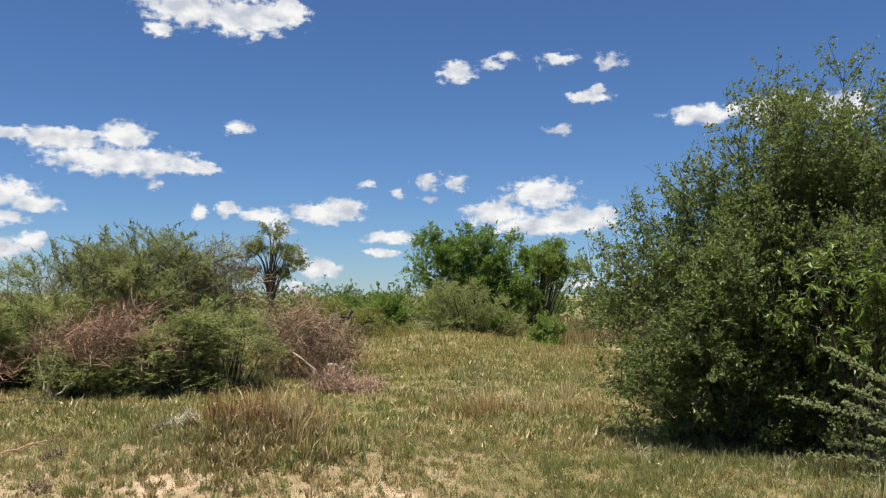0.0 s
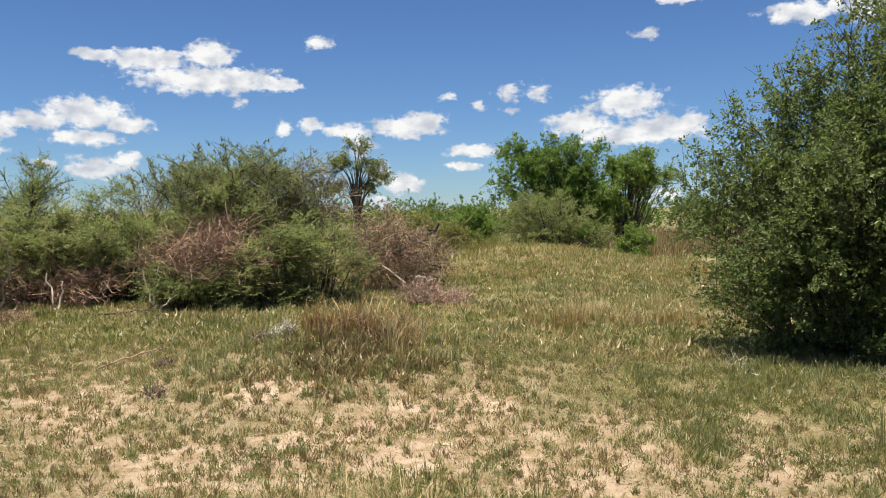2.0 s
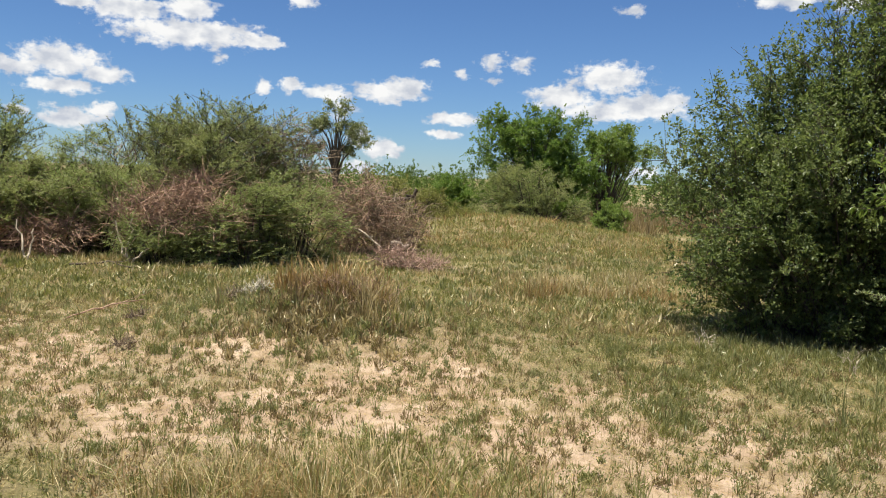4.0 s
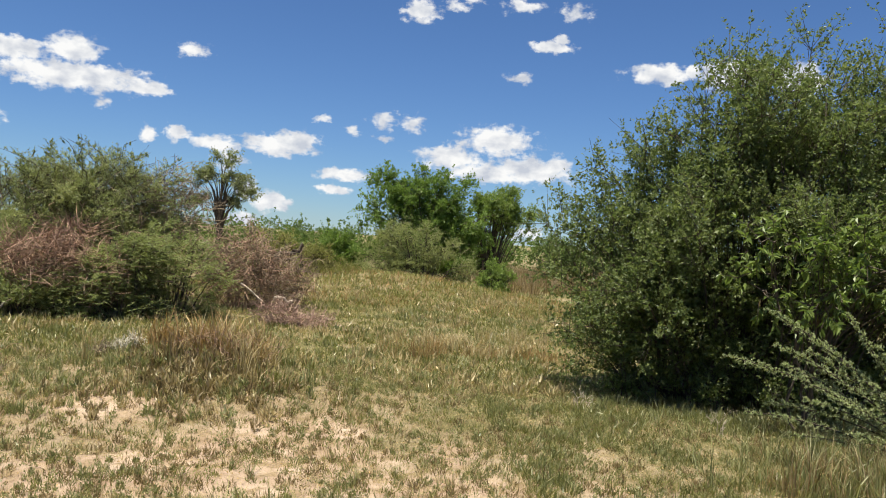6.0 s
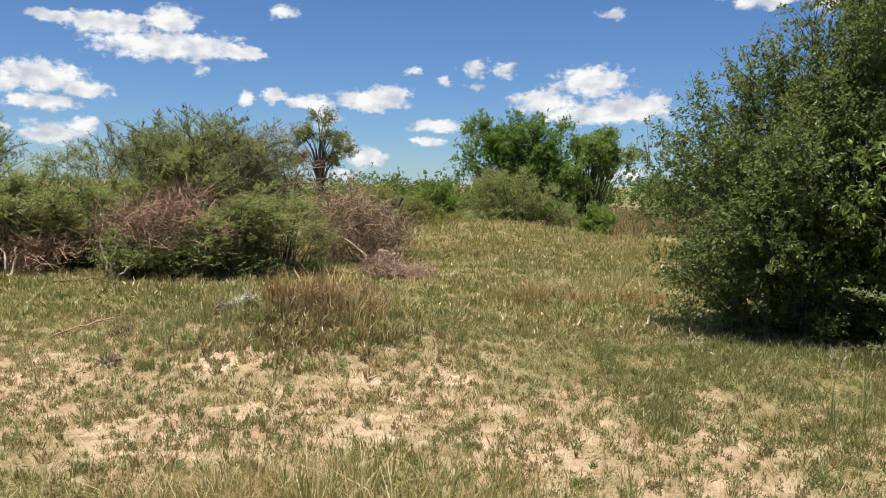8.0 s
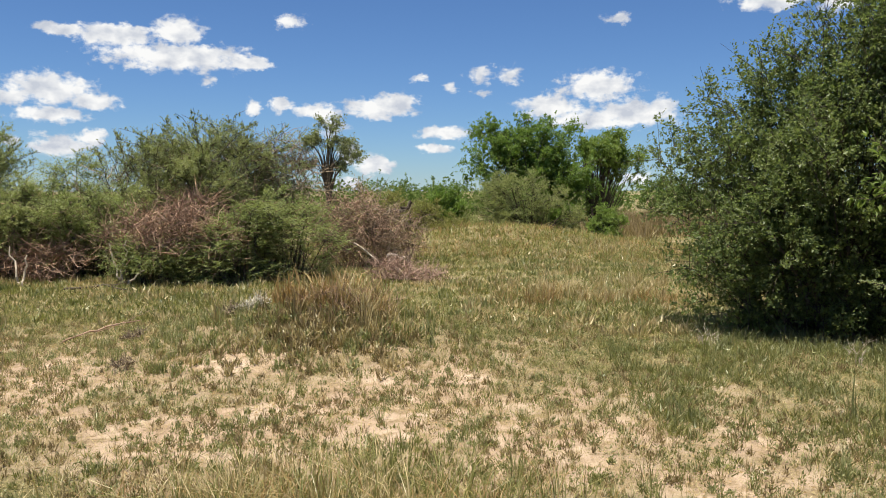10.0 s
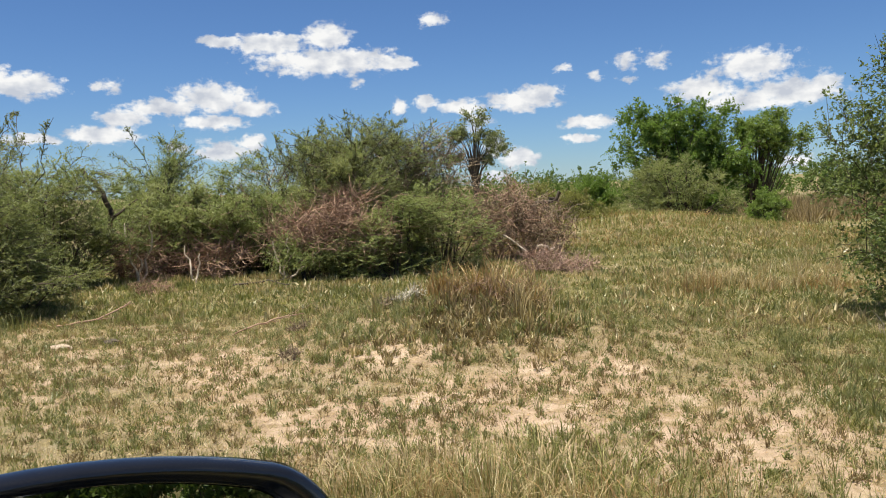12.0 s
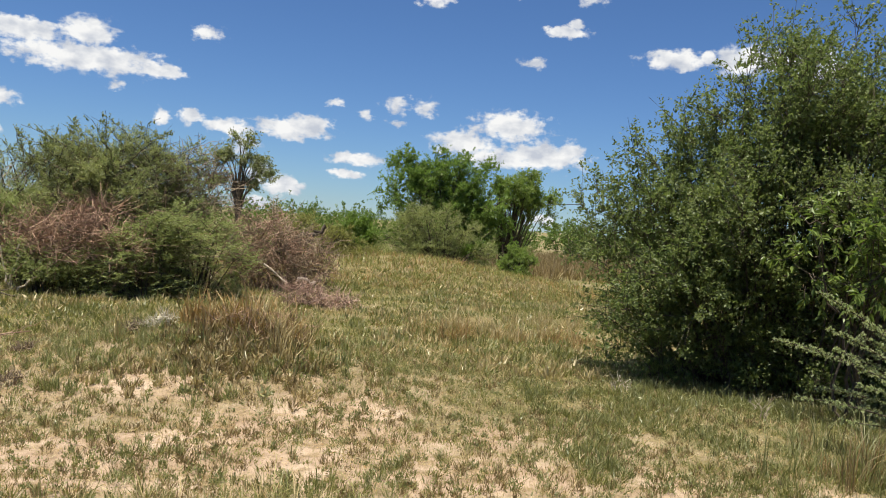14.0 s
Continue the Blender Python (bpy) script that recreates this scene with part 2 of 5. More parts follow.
def soil():
    """Pale pinkish sand with dry litter and patches of darker, grass-bound earth."""
    m, nt = material("sandy_soil")
    sand = ramp(nt, tex_noise(nt, 2.2, 7, 0.65), [(0.30, (0.28, 0.195, 0.125)), (0.52, (0.45, 0.335, 0.235)), (0.75, (0.58, 0.455, 0.34))])
    litter = ramp(nt, tex_noise(nt, 38, 5, 0.7), [(0.35, (0.12, 0.08, 0.04)), (0.6, (0.33, 0.24, 0.12))])
    spread = nt.nodes.new("ShaderNodeMapRange")
    spread.inputs["From Min"].default_value, spread.inputs["From Max"].default_value = 0.46, 0.62
    nt.links.new(tex_noise(nt, 5.5, 6, 0.65), spread.inputs[0])
    part_cover = nt.nodes.new("ShaderNodeMath")
    part_cover.operation = "MULTIPLY"
    nt.links.new(spread.outputs[0], part_cover.inputs[0])
    part_cover.inputs[1].default_value = 0.75
    col = mix_colour(nt, part_cover.outputs[0], sand, litter)
    sward = nt.nodes.new("ShaderNodeAttribute")
    sward.attribute_name = "sward"
    col = mix_colour(nt, sward.outputs["Fac"], col, ramp(nt, tex_noise(nt, 30, 9, 0.8), [(0.36, (0.055, 0.053, 0.02)), (0.47, (0.12, 0.112, 0.043)), (0.56, (0.20, 0.172, 0.073)), (0.66, (0.34, 0.28, 0.145))]))
    p = nt.nodes.new("ShaderNodeBsdfPrincipled")
    p.inputs["Roughness"].default_value, p.inputs["Specular IOR Level"].default_value = 0.95, 0.1
    nt.links.new(col, p.inputs["Base Color"])
    bp = nt.nodes.new("ShaderNodeBump")
    bp.inputs["Strength"].default_value, bp.inputs["Distance"].default_value = 0.8, 0.04
    nt.links.new(tex_noise(nt, 26, 8, 0.7), bp.inputs["Height"])
    nt.links.new(bp.outputs[0], p.inputs["Normal"])
    o = nt.nodes.new("ShaderNodeOutputMaterial")
    nt.links.new(p.outputs[0], o.inputs[0])
    return m


SOIL = soil()
LEAF_DARK = foliage("small_green_leaves", [(0.0, (0.09, 0.135, 0.044)), (0.5, (0.155, 0.205, 0.07)), (0.85, (0.21, 0.255, 0.093)), (1.0, (0.29, 0.33, 0.14))], (0.20, 0.215, 0.08), 0.55, 0.018)
LEAF_BRIGHT = foliage("broad_bright_leaves", [(0.0, (0.12, 0.18, 0.04)), (0.6, (0.17, 0.245, 0.055)), (1.0, (0.25, 0.315, 0.09))], (0.20, 0.24, 0.06), 0.5, 0.025)
LEAF_MID = foliage("mid_green_leaves", [(0.0, (0.11, 0.18, 0.04)), (0.5, (0.17, 0.265, 0.055)), (1.0, (0.25, 0.34, 0.09))], (0.17, 0.23, 0.05), 0.5, 0.02)
LEAF_ACACIA = foliage("feathery_acacia_leaves", [(0.0, (0.165, 0.205, 0.075)), (0.5, (0.27, 0.315, 0.125)), (1.0, (0.40, 0.42, 0.20))], (0.35, 0.325, 0.15), 0.5, 0.02, 0.9)
LEAF_FAR = foliage("distant_green_leaves", [(0.0, (0.085, 0.14, 0.03)), (0.5, (0.13, 0.20, 0.045)), (1.0, (0.19, 0.26, 0.07))], (0.14, 0.18, 0.05), 0.45, 0.02)
LEAF_NEAR = foliage("fresh_thorn_leaves", [(0.0, (0.11, 0.145, 0.05)), (0.5, (0.19, 0.225, 0.085)), (1.0, (0.30, 0.32, 0.14))], (0.25, 0.235, 0.095), 0.48, 0.02, 0.9)
LEAF_PALE = foliage("pale_green_leaves", [(0.0, (0.13, 0.20, 0.045)), (0.5, (0.20, 0.29, 0.07)), (1.0, (0.29, 0.36, 0.11))], (0.24, 0.28, 0.07), 0.5, 0.02)
LEAF_OLIVE = foliage("olive_scrub_leaves", [(0.0, (0.14, 0.17, 0.045)), (0.5, (0.23, 0.255, 0.075)), (1.0, (0.36, 0.34, 0.13))], (0.34, 0.27, 0.10), 0.48, 0.02)
LEAF_GREY = foliage("grey_green_leaves", [(0.0, (0.16, 0.19, 0.09)), (0.6, (0.25, 0.28, 0.135)), (1.0, (0.35, 0.37, 0.19))], (0.27, 0.27, 0.13), 0.45, 0.03)
LEAF_SAPLING = foliage("pale_feathery_leaves", [(0.0, (0.31, 0.37, 0.17)), (0.6, (0.43, 0.48, 0.24)), (1.0, (0.54, 0.57, 0.33))], (0.43, 0.46, 0.23), 0.45, 0.03)
GRASS_GREEN = foliage("green_grass", [(0.0, (0.10, 0.12, 0.03)), (0.4, (0.19, 0.20, 0.06)), (0.75, (0.33, 0.31, 0.115)), (1.0, (0.50, 0.44, 0.22))], (0.22, 0.21, 0.06), 0.4, 0.03, 0.7)
GRASS_WEED = foliage("dark_green_herbs", [(0.0, (0.10, 0.125, 0.04)), (0.5, (0.20, 0.22, 0.085)), (0.8, (0.33, 0.335, 0.155)), (1.0, (0.50, 0.46, 0.27))], (0.27, 0.25, 0.10), 0.42, 0.03, 0.9)
GRASS_DRY = foliage("dry_straw", [(0.0, (0.30, 0.22, 0.10)), (0.5, (0.46, 0.36, 0.18)), (1.0, (0.62, 0.52, 0.31))], (0.40, 0.31, 0.14), 0.3, 0.05, 0.8)
GRASS_RUST = foliage("rusty_straw", [(0.0, (0.20, 0.12, 0.05)), (0.5, (0.36, 0.22, 0.09)), (1.0, (0.52, 0.38, 0.19))], (0.34, 0.22, 0.09), 0.3, 0.04, 1.2)
PINK_TWIGS = rough_surface("pinkish_dead_twigs", [(0.3, (0.27, 0.175, 0.13)), (0.6, (0.40, 0.275, 0.21)), (0.8, (0.52, 0.39, 0.31))], 1.6, 0.1, island=0.4)
GRASS_BROWN = foliage("withered_brown_herbs", [(0.0, (0.11, 0.075, 0.035)), (0.5, (0.26, 0.185, 0.095)), (1.0, (0.46, 0.36, 0.21))], (0.23, 0.18, 0.08), 0.3, 0.02, 1.2)
LEAF_THORN = foliage("green_thorn_leaves", [(0.0, (0.145, 0.185, 0.065)), (0.5, (0.24, 0.29, 0.108)), (1.0, (0.36, 0.39, 0.18))], (0.30, 0.295, 0.12), 0.48, 0.02, 0.9)
BARK = rough_surface("grey_brown_bark", [(0.3, (0.05, 0.04, 0.028)), (0.6, (0.105, 0.083, 0.06)), (0.8, (0.16, 0.13, 0.10))], 14, 0.5)
DEAD_PINK = rough_surface("reddish_dead_twigs", [(0.3, (0.22, 0.135, 0.092)), (0.6, (0.35, 0.232, 0.162)), (0.8, (0.49, 0.36, 0.265))], 1.6, 0.1, island=0.5)
DEAD_GREY = rough_surface("grey_dead_twigs", [(0.3, (0.15, 0.115, 0.075)), (0.6, (0.27, 0.205, 0.14)), (0.8, (0.40, 0.31, 0.22))], 1.6, 0.1, island=0.5)
PALE_WOOD = rough_surface("bleached_dead_wood", [(0.3, (0.36, 0.29, 0.21)), (0.6, (0.54, 0.46, 0.36)), (0.8, (0.66, 0.59, 0.48))], 20, 0.3)
EARTH_CLOD = rough_surface("weathered_clod", [(0.3, (0.26, 0.20, 0.14)), (0.6, (0.46, 0.37, 0.27)), (0.8, (0.56, 0.48, 0.37))], 16, 0.7)
BLEACHED = rough_surface("whitish_dried_plant", [(0.3, (0.42, 0.38, 0.29)), (0.6, (0.56, 0.51, 0.41)), (0.8, (0.68, 0.63, 0.53))], 20, 0.1, island=0.2)


# ---------------------------------------------------------------- building blocks
rng = np.random.default_rng(7)


def mesh_of(name, verts, tris, mat, smooth=False):
    me = bpy.data.meshes.new(name)
    verts, tris = np.asarray(verts, np.float32), np.asarray(tris, np.int32)
    me.vertices.add(len(verts))
    me.vertices.foreach_set("co", verts.ravel())
    me.loops.add(tris.size)
    me.loops.foreach_set("vertex_index", tris.ravel())
    me.polygons.add(len(tris))
    me.polygons.foreach_set("loop_start", np.arange(0, tris.size, 3, dtype=np.int32))
    me.polygons.foreach_set("use_smooth", np.full(len(tris), smooth))
    me.materials.append(mat)
    me.update(calc_edges=True)
    return me


def hang(name, me, parent, label=""):
    ob = new(name, me)
    ob.parent = parent
    if label:
        tagged(ob, label)
    return ob


def part(name, bm, mat, parent, label="", smooth=False):
    me = bpy.data.meshes.new(name)
    bm.to_mesh(me)
    bm.free()
    me.materials.append(mat)
    if smooth:
        me.polygons.foreach_set("use_smooth", np.full(len(me.polygons), True))
    return hang(name, me, parent, label)


LATTICE = np.random.default_rng(3).random((256, 256))


def soft_noise(x, y, size, seed=0):
    """Smooth noise from 0 to 1 with features of that size in metres."""
    x, y = np.asarray(x) / size + seed * 17.3 + 500, np.asarray(y) / size + seed * 9.1 + 500
    i, j = np.floor(x).astype(int), np.floor(y).astype(int)
    u, v = x - i, y - j
    u, v = u * u * (3 - 2 * u), v * v * (3 - 2 * v)
    p = lambda a, b: LATTICE[a % 256, b % 256]
    return (p(i, j) * (1 - u) + p(i + 1, j) * u) * (1 - v) + (p(i, j + 1) * (1 - u) + p(i + 1, j + 1) * u) * v


def bump_at(x, y, cx, cy, sx, sy):
    return np.exp(-((x - cx) / sx) ** 2 - ((y - cy) / sy) ** 2)


def ground_z(x, y):
    x, y = np.asarray(x, float), np.asarray(y, float)
    z = 0.47 * bump_at(x, y, -1.8, 8.55, 1.7, 1.25)
    z = z + 0.74 * bump_at(x, y, 0.2, 22.0, 3.6, 2.6)
    near = np.clip(1.6 - np.hypot(x, y) / 60, 0, 1)
    z = z + near * (0.07 * (soft_noise(x, y, 2.4, 1) - 0.5) + 0.035 * (soft_noise(x, y, 0.5, 2) - 0.5) + 0.018 * (soft_noise(x, y, 0.19, 3) - 0.5))
    return z


def bare(x, y):
    """How sandy the ground is, 0 to 1."""
    s = 0.85 * bump_at(x, y, -1.9, 6.3, 3.0, 1.8) + 0.62 * bump_at(x, y, 0.9, 5.3, 2.6, 1.5) - 0.25 * bump_at(x, y, 3.3, 7.0, 1.7, 1.7) - 0.5 * bump_at(x, y, -1.5, 8.1, 0.9, 0.5) + 0.55 * bump_at(x, y, -6.4, 8.0, 2.6, 2.0) + 0.35 * bump_at(x, y, 3.0, 8.2, 1.4, 0.7)
    s = s * (0.2 + 1.5 * soft_noise(x, y, 0.55, 5)) + 0.3 * (soft_noise(x, y, 1.7, 6) - 0.5) + 1.6 * np.clip(soft_noise(x, y, 0.42, 71) - 0.62, 0, 1) * bump_at(x, y, 2.4, 8.0, 3.5, 3.5)
    return np.clip(s, 0, 1)


def unit(v):
    return v / np.maximum(np.linalg.norm(v, axis=-1, keepdims=True), 1e-9)


def across(d):
    ref = np.where(np.abs(d[..., 2:3]) < 0.9, np.array([0.0, 0, 1]), np.array([1.0, 0, 0]))
    a = unit(np.cross(d, ref))
    return a, np.cross(d, a)


def tubes(p0, p1, r0, r1, sides=4):
    """Tapered sticks from p0 to p1, all at once."""
    p0, p1 = np.asarray(p0, float), np.asarray(p1, float)
    n = len(p0)
    a, b = across(unit(p1 - p0))
    ang = np.arange(sides) / sides * 2 * np.pi
    ring = np.cos(ang)[None, :, None] * a[:, None] + np.sin(ang)[None, :, None] * b[:, None]
    r0, r1 = np.broadcast_to(r0, n), np.broadcast_to(r1, n)
    v = np.concatenate([p0[:, None] + ring * r0[:, None, None], p1[:, None] + ring * r1[:, None, None]], 1)
    k = np.arange(sides)
    k2 = (k + 1) % sides
    t = np.concatenate([np.stack([k, k2, k2 + sides], 1), np.stack([k, k2 + sides, k + sides], 1)])
    return v.reshape(-1, 3), (t[None] + (np.arange(n) * 2 * sides)[:, None, None]).reshape(-1, 3)


def bent(a, b, r0, r1, steps=4, sag=0.12, sides=4, wob=0.03):
    """Curved tapered branches from a to b."""
    a, b = np.asarray(a, float), np.asarray(b, float)
    n, size = len(a), np.linalg.norm(b - a, axis=1)[:, None]
    mid = (a + b) / 2 + rng.normal(0, 1, (n, 3)) * size * sag
    pts = []
    for s in np.linspace(0, 1, steps + 1):
        p = a * (1 - s) ** 2 + mid * 2 * s * (1 - s) + b * s * s
        pts.append(p + (rng.normal(0, 1, (n, 3)) * size * wob if 0 < s < 1 else 0))
    r0, r1 = np.broadcast_to(r0, n), np.broadcast_to(r1, n)
    u, w = across(unit(b - a))
    ang = np.arange(sides) / sides * 2 * np.pi
    ring = np.cos(ang)[None, :, None] * u[:, None] + np.sin(ang)[None, :, None] * w[:, None]
    v = np.stack([pts[s][:, None] + ring * (r0 + (r1 - r0) * s / steps)[:, None, None] for s in range(steps + 1)], 1)
    k = np.arange(sides)
    k2 = (k + 1) % sides
    t = np.concatenate([np.concatenate([np.stack([k, k2, k2 + sides], 1), np.stack([k, k2 + sides, k + sides], 1)]) + s * sides for s in range(steps)])
    return v.reshape(-1, 3), (t[None] + (np.arange(n) * sides * (steps + 1))[:, None, None]).reshape(-1, 3)


def join(*pieces):
    vs, ts, k = [], [], 0
    for v, t in pieces:
        vs.append(v), ts.append(t + k)
        k += len(v)
    return np.concatenate(vs), np.concatenate(ts)


def blades(p, way, side, size, wide, fold=0.15):
    """Pointed leaves at p along way, as wide as side says, creased along the middle."""
    n = len(p)
    size, wide = np.broadcast_to(size, n)[:, None], np.broadcast_to(wide, n)[:, None]
    up = np.cross(way, side)
    m = p + way * size * 0.45 - up * size * fold
    v = np.stack([p, m + side * wide / 2, p + way * size, m - side * wide / 2], 1)
    t = np.array([[0, 1, 2], [0, 2, 3]])
    return v.reshape(-1, 3), (t[None] + (np.arange(n) * 4)[:, None, None]).reshape(-1, 3)


def in_lobes(lobes, n, low=0.5):
    """Points in the outer part of a union of ellipsoids (x, y, z, rx, ry, rz), with the way out at each."""
    w = np.array([(l[3] * l[4] * l[5]) ** (2 / 3) for l in lobes])
    pick = rng.choice(len(lobes), n, p=w / w.sum())
    L = np.array(lobes)[pick]
    d = unit(rng.normal(0, 1, (n, 3)))
    r = rng.uniform(low ** 3, 1, n) ** (1 / 3) * rng.uniform(0.88, 1.1, n)
    p = L[:, :3] + d * r[:, None] * L[:, 3:]
    p[:, 2] = np.maximum(p[:, 2], ground_z(p[:, 0], p[:, 1]) + 0.05)
    return p, unit(d / L[:, 3:])


def shrub(name, label, category, base, lobes, leaf_mat, clumps, sprigs, leaves, leaf, spread=0.22, sprig=0.35, stems=6, shoots=0,
          group="", bark=None, droop=0.0, thick=0.05, shoot_len=0.7, low=0.5, density_up=0.35, flat=0.0, fine=True):
    """A bush or tree: stems from its foot, branches to clumps of foliage, and leafy sprigs on each."""
    bark = bark or BARK
    root = tagged(new(name), label, category, group)
    bx, by = base
    bz = float(ground_z(bx, by)) - 0.04
    root.location = (bx, by, bz)
    o = np.array([bx, by, bz])
    c, outward = in_lobes(lobes, clumps, low)
    # main stems
    L = np.array(lobes)
    gi = rng.integers(0, len(L), stems)
    goal = L[gi, :3] + np.clip(rng.normal(0, 0.3, (stems, 3)), -0.5, 0.5) * L[gi, 3:]
    goal[:, 2] = np.maximum(goal[:, 2], bz + 0.5)
    foot = o + np.c_[rng.normal(0, 0.12, (stems, 2)), np.zeros(stems)]
    for k in range(stems):
        v, t = bent(foot[k:k + 1], goal[k:k + 1], thick, thick * 0.35, 6, 0.12, 6)
        hang("stem", mesh_of("stem", v - o, t, bark, True), root)
    # branches from stems to clumps
    s = rng.uniform(0.35, 1.0, clumps)
    near = np.argmin(np.linalg.norm(c[:, None] - goal[None], axis=2), axis=1)
    start = foot[near] * (1 - s[:, None]) + goal[near] * s[:, None]
    v, t = bent(start, c, min(thick * 0.3, 0.016), 0.006, 4, 0.08, 4)
    tagged(hang("branchwork", mesh_of("branchwork", v - o, t, bark), root), kind="stuff")
    # sprigs
    n = clumps * sprigs
    ci = np.repeat(np.arange(clumps), sprigs)
    off = rng.normal(0, 1, (n, 3)) * spread * np.array([1 + 0.4 * flat, 1 + 0.4 * flat, 1 - 0.6 * flat])
    q = c[ci] + off
    q[:, 2] = np.maximum(q[:, 2], ground_z(q[:, 0], q[:, 1]) + 0.06)
    ax = unit(unit(off) * 0.6 + outward[ci] * 0.6 + np.array([0, 0, density_up - droop]) + rng.normal(0, 0.35, (n, 3)))
    ax = unit(ax * np.array([1, 1, 1 - 0.6 * flat]))
    ln = sprig * rng.uniform(0.5, 1.3, n)
    if shoots:
        p, d = in_lobes([(l[0], l[1], l[2], l[3], l[4], l[5]) for l in lobes], shoots * 5, 0.8)
        keep = np.argsort(-(d[:, 2] + rng.uniform(0, 0.5, len(d))))[:shoots]
        q = np.r_[q, p[keep]]
        ax = np.r_[ax, unit(d[keep] * 0.45 + np.array([0, 0, 0.9]) + rng.normal(0, 0.42, (shoots, 3)))]
        ln = np.r_[ln, shoot_len * rng.uniform(0.4, 1.2, shoots)]
    tip = q + ax * ln[:, None]
    tip[:, 2] = np.maximum(tip[:, 2], ground_z(tip[:, 0], tip[:, 1]) + 0.04)
    tv, tt = tubes(q[::2], tip[::2], 0.005, 0.002, 3)
    lv, lt = tubes(c[ci][::3], q[:n:3], 0.006, 0.004, 3)
    v, t = join((tv, tt), (lv, lt))
    if fine:
        tagged(hang("twigwork", mesh_of("twigwork", v - o, t, bark), root), kind="stuff")
    # leaves along the sprigs
    m = len(q)
    si = np.repeat(np.arange(m), leaves)
    f = rng.uniform(0.02, 1.0, len(si))
    a, b = across(ax)
    th = rng.uniform(0, 2 * np.pi, len(si))
    out_way = a[si] * np.cos(th)[:, None] + b[si] * np.sin(th)[:, None]
    p = q[si] * (1 - f[:, None]) + tip[si] * f[:, None]
    way = unit(ax[si] * 0.55 + out_way * 0.85 + rng.normal(0, 0.2, (len(si), 3)) - np.array([0, 0, droop]))
    sd = unit(np.cross(way, rng.normal(0, 1, (len(si), 3)) + np.array([0, 0, 1.0])))
    k = rng.uniform(0.6, 1.25, len(si))
    v, t = blades(p, way, sd, leaf[0] * k, leaf[1] * k)
    hang("crown", mesh_of("crown", v - o, t, leaf_mat), root)
    return root


def arc_at(a, m, b, s):
    """Points at s on curves from a by way of m to b, and the way they run there."""
    s = s[:, None]
    return a * (1 - s) ** 2 + m * 2 * s * (1 - s) + b * s * s, unit((m - a) * (1 - s) + (b - m) * s)


def boughs(name, label, category, base, lobes, mat, limbs, twigs, sprays, leaves, leaf, twig=0.45, spray=0.18, upright=0.0, flat=0.0, group="",
           bark=None, thick=0.03, low=0.6, stems=7, start=0.4, gather=0.65, droop=0.0, bare_twigs=0, dead=None, lift=0.25, taper=0.75, fine=False, trunk=0.0):
    """A bush or tree grown from its foot: limbs to the edge of its crown, twigs along them, leafy sprays on the twigs.
    upright: limbs that turn up at their ends; flat: sprays that lie in level layers, with leaflets in two rows."""
    bark = bark or BARK
    root = tagged(new(name), label, category, group)
    o = np.array([base[0], base[1], float(ground_z(*base)) - 0.04])
    root.location = o
    tip, outward = in_lobes(lobes, limbs, low)
    tip = tip + outward * np.abs(rng.normal(0, 0.07, limbs))[:, None]
    foot = np.c_[o[:2] * gather + tip[:, :2] * (1 - gather) + rng.normal(0, 0.08, (limbs, 2)), np.full(limbs, o[2])]
    if trunk:  # limbs leave a single trunk at different heights
        foot[:, :2] = o[:2] + rng.normal(0, 0.02, (limbs, 2))
        foot[:, 2] += trunk * rng.uniform(0.55, 1.0, limbs)
        v, t = bent(o[None], o[None] + np.array([[0.05, 0, trunk]]), thick * 1.7, thick, 6, 0.04, 8)
        hang("trunk", mesh_of("trunk", v - o, t, bark, True), root)
    k = 0.38 + 0.4 * upright
    mid = np.c_[foot[:, :2] + (tip - foot)[:, :2] * k, o[2] + (tip[:, 2] - o[2]) * (1.05 - 0.6 * upright)]
    mid += rng.normal(0, 0.07, (limbs, 3)) * np.linalg.norm(tip - foot, axis=1)[:, None]
    mid[:, 2] = np.maximum(mid[:, 2], ground_z(mid[:, 0], mid[:, 1]) + 0.08)
    steps = 8
    pts = [arc_at(foot, mid, tip, np.full(limbs, q / steps))[0] + (rng.normal(0, 0.012, (limbs, 3)) if 0 < q < steps else 0) for q in range(steps + 1)]
    heavy = rng.uniform(0.35, 0.6, limbs)
    heavy[:stems] = 1.0
    rad = lambda q: np.maximum(thick * heavy * (1 - q / steps) ** 1.1, 0.0035)
    for n in range(min(stems, limbs)):
        v, t = join(*[tubes(pts[q][n:n + 1], pts[q + 1][n:n + 1], rad(q)[n], rad(q + 1)[n], 6) for q in range(steps)])
        hang("stem", mesh_of("stem", v - o, t, bark, True), root)
    if limbs > stems:
        v, t = join(*[tubes(pts[q][stems:], pts[q + 1][stems:], rad(q)[stems:], rad(q + 1)[stems:], 4) for q in range(steps)])
        tagged(hang("branchwork", mesh_of("branchwork", v - o, t, bark), root), kind="stuff")
    # twigs
    n = limbs * twigs
    i = np.repeat(np.arange(limbs), twigs)
    s = start + (1 - start) * rng.random(n) ** 0.75
    p, run = arc_at(foot[i], mid[i], tip[i], s)
    u, w = across(run)
    th = rng.uniform(0, 2 * np.pi, n)[:, None]
    way = run * 0.55 + (u * np.cos(th) + w * np.sin(th)) * 0.85 + np.array([0, 0, lift])
    way = unit(way * np.array([1, 1, 1 - 0.65 * flat]))
    long = twig * rng.uniform(0.45, 1.2, n) * (1.25 - taper * (s - start) / (1 - start))
    end = p + way * long[:, None] - np.array([0, 0, droop]) * long[:, None]
    end[:, 2] = np.maximum(end[:, 2], ground_z(end[:, 0], end[:, 1]) + 0.06)
    way = unit(end - p)
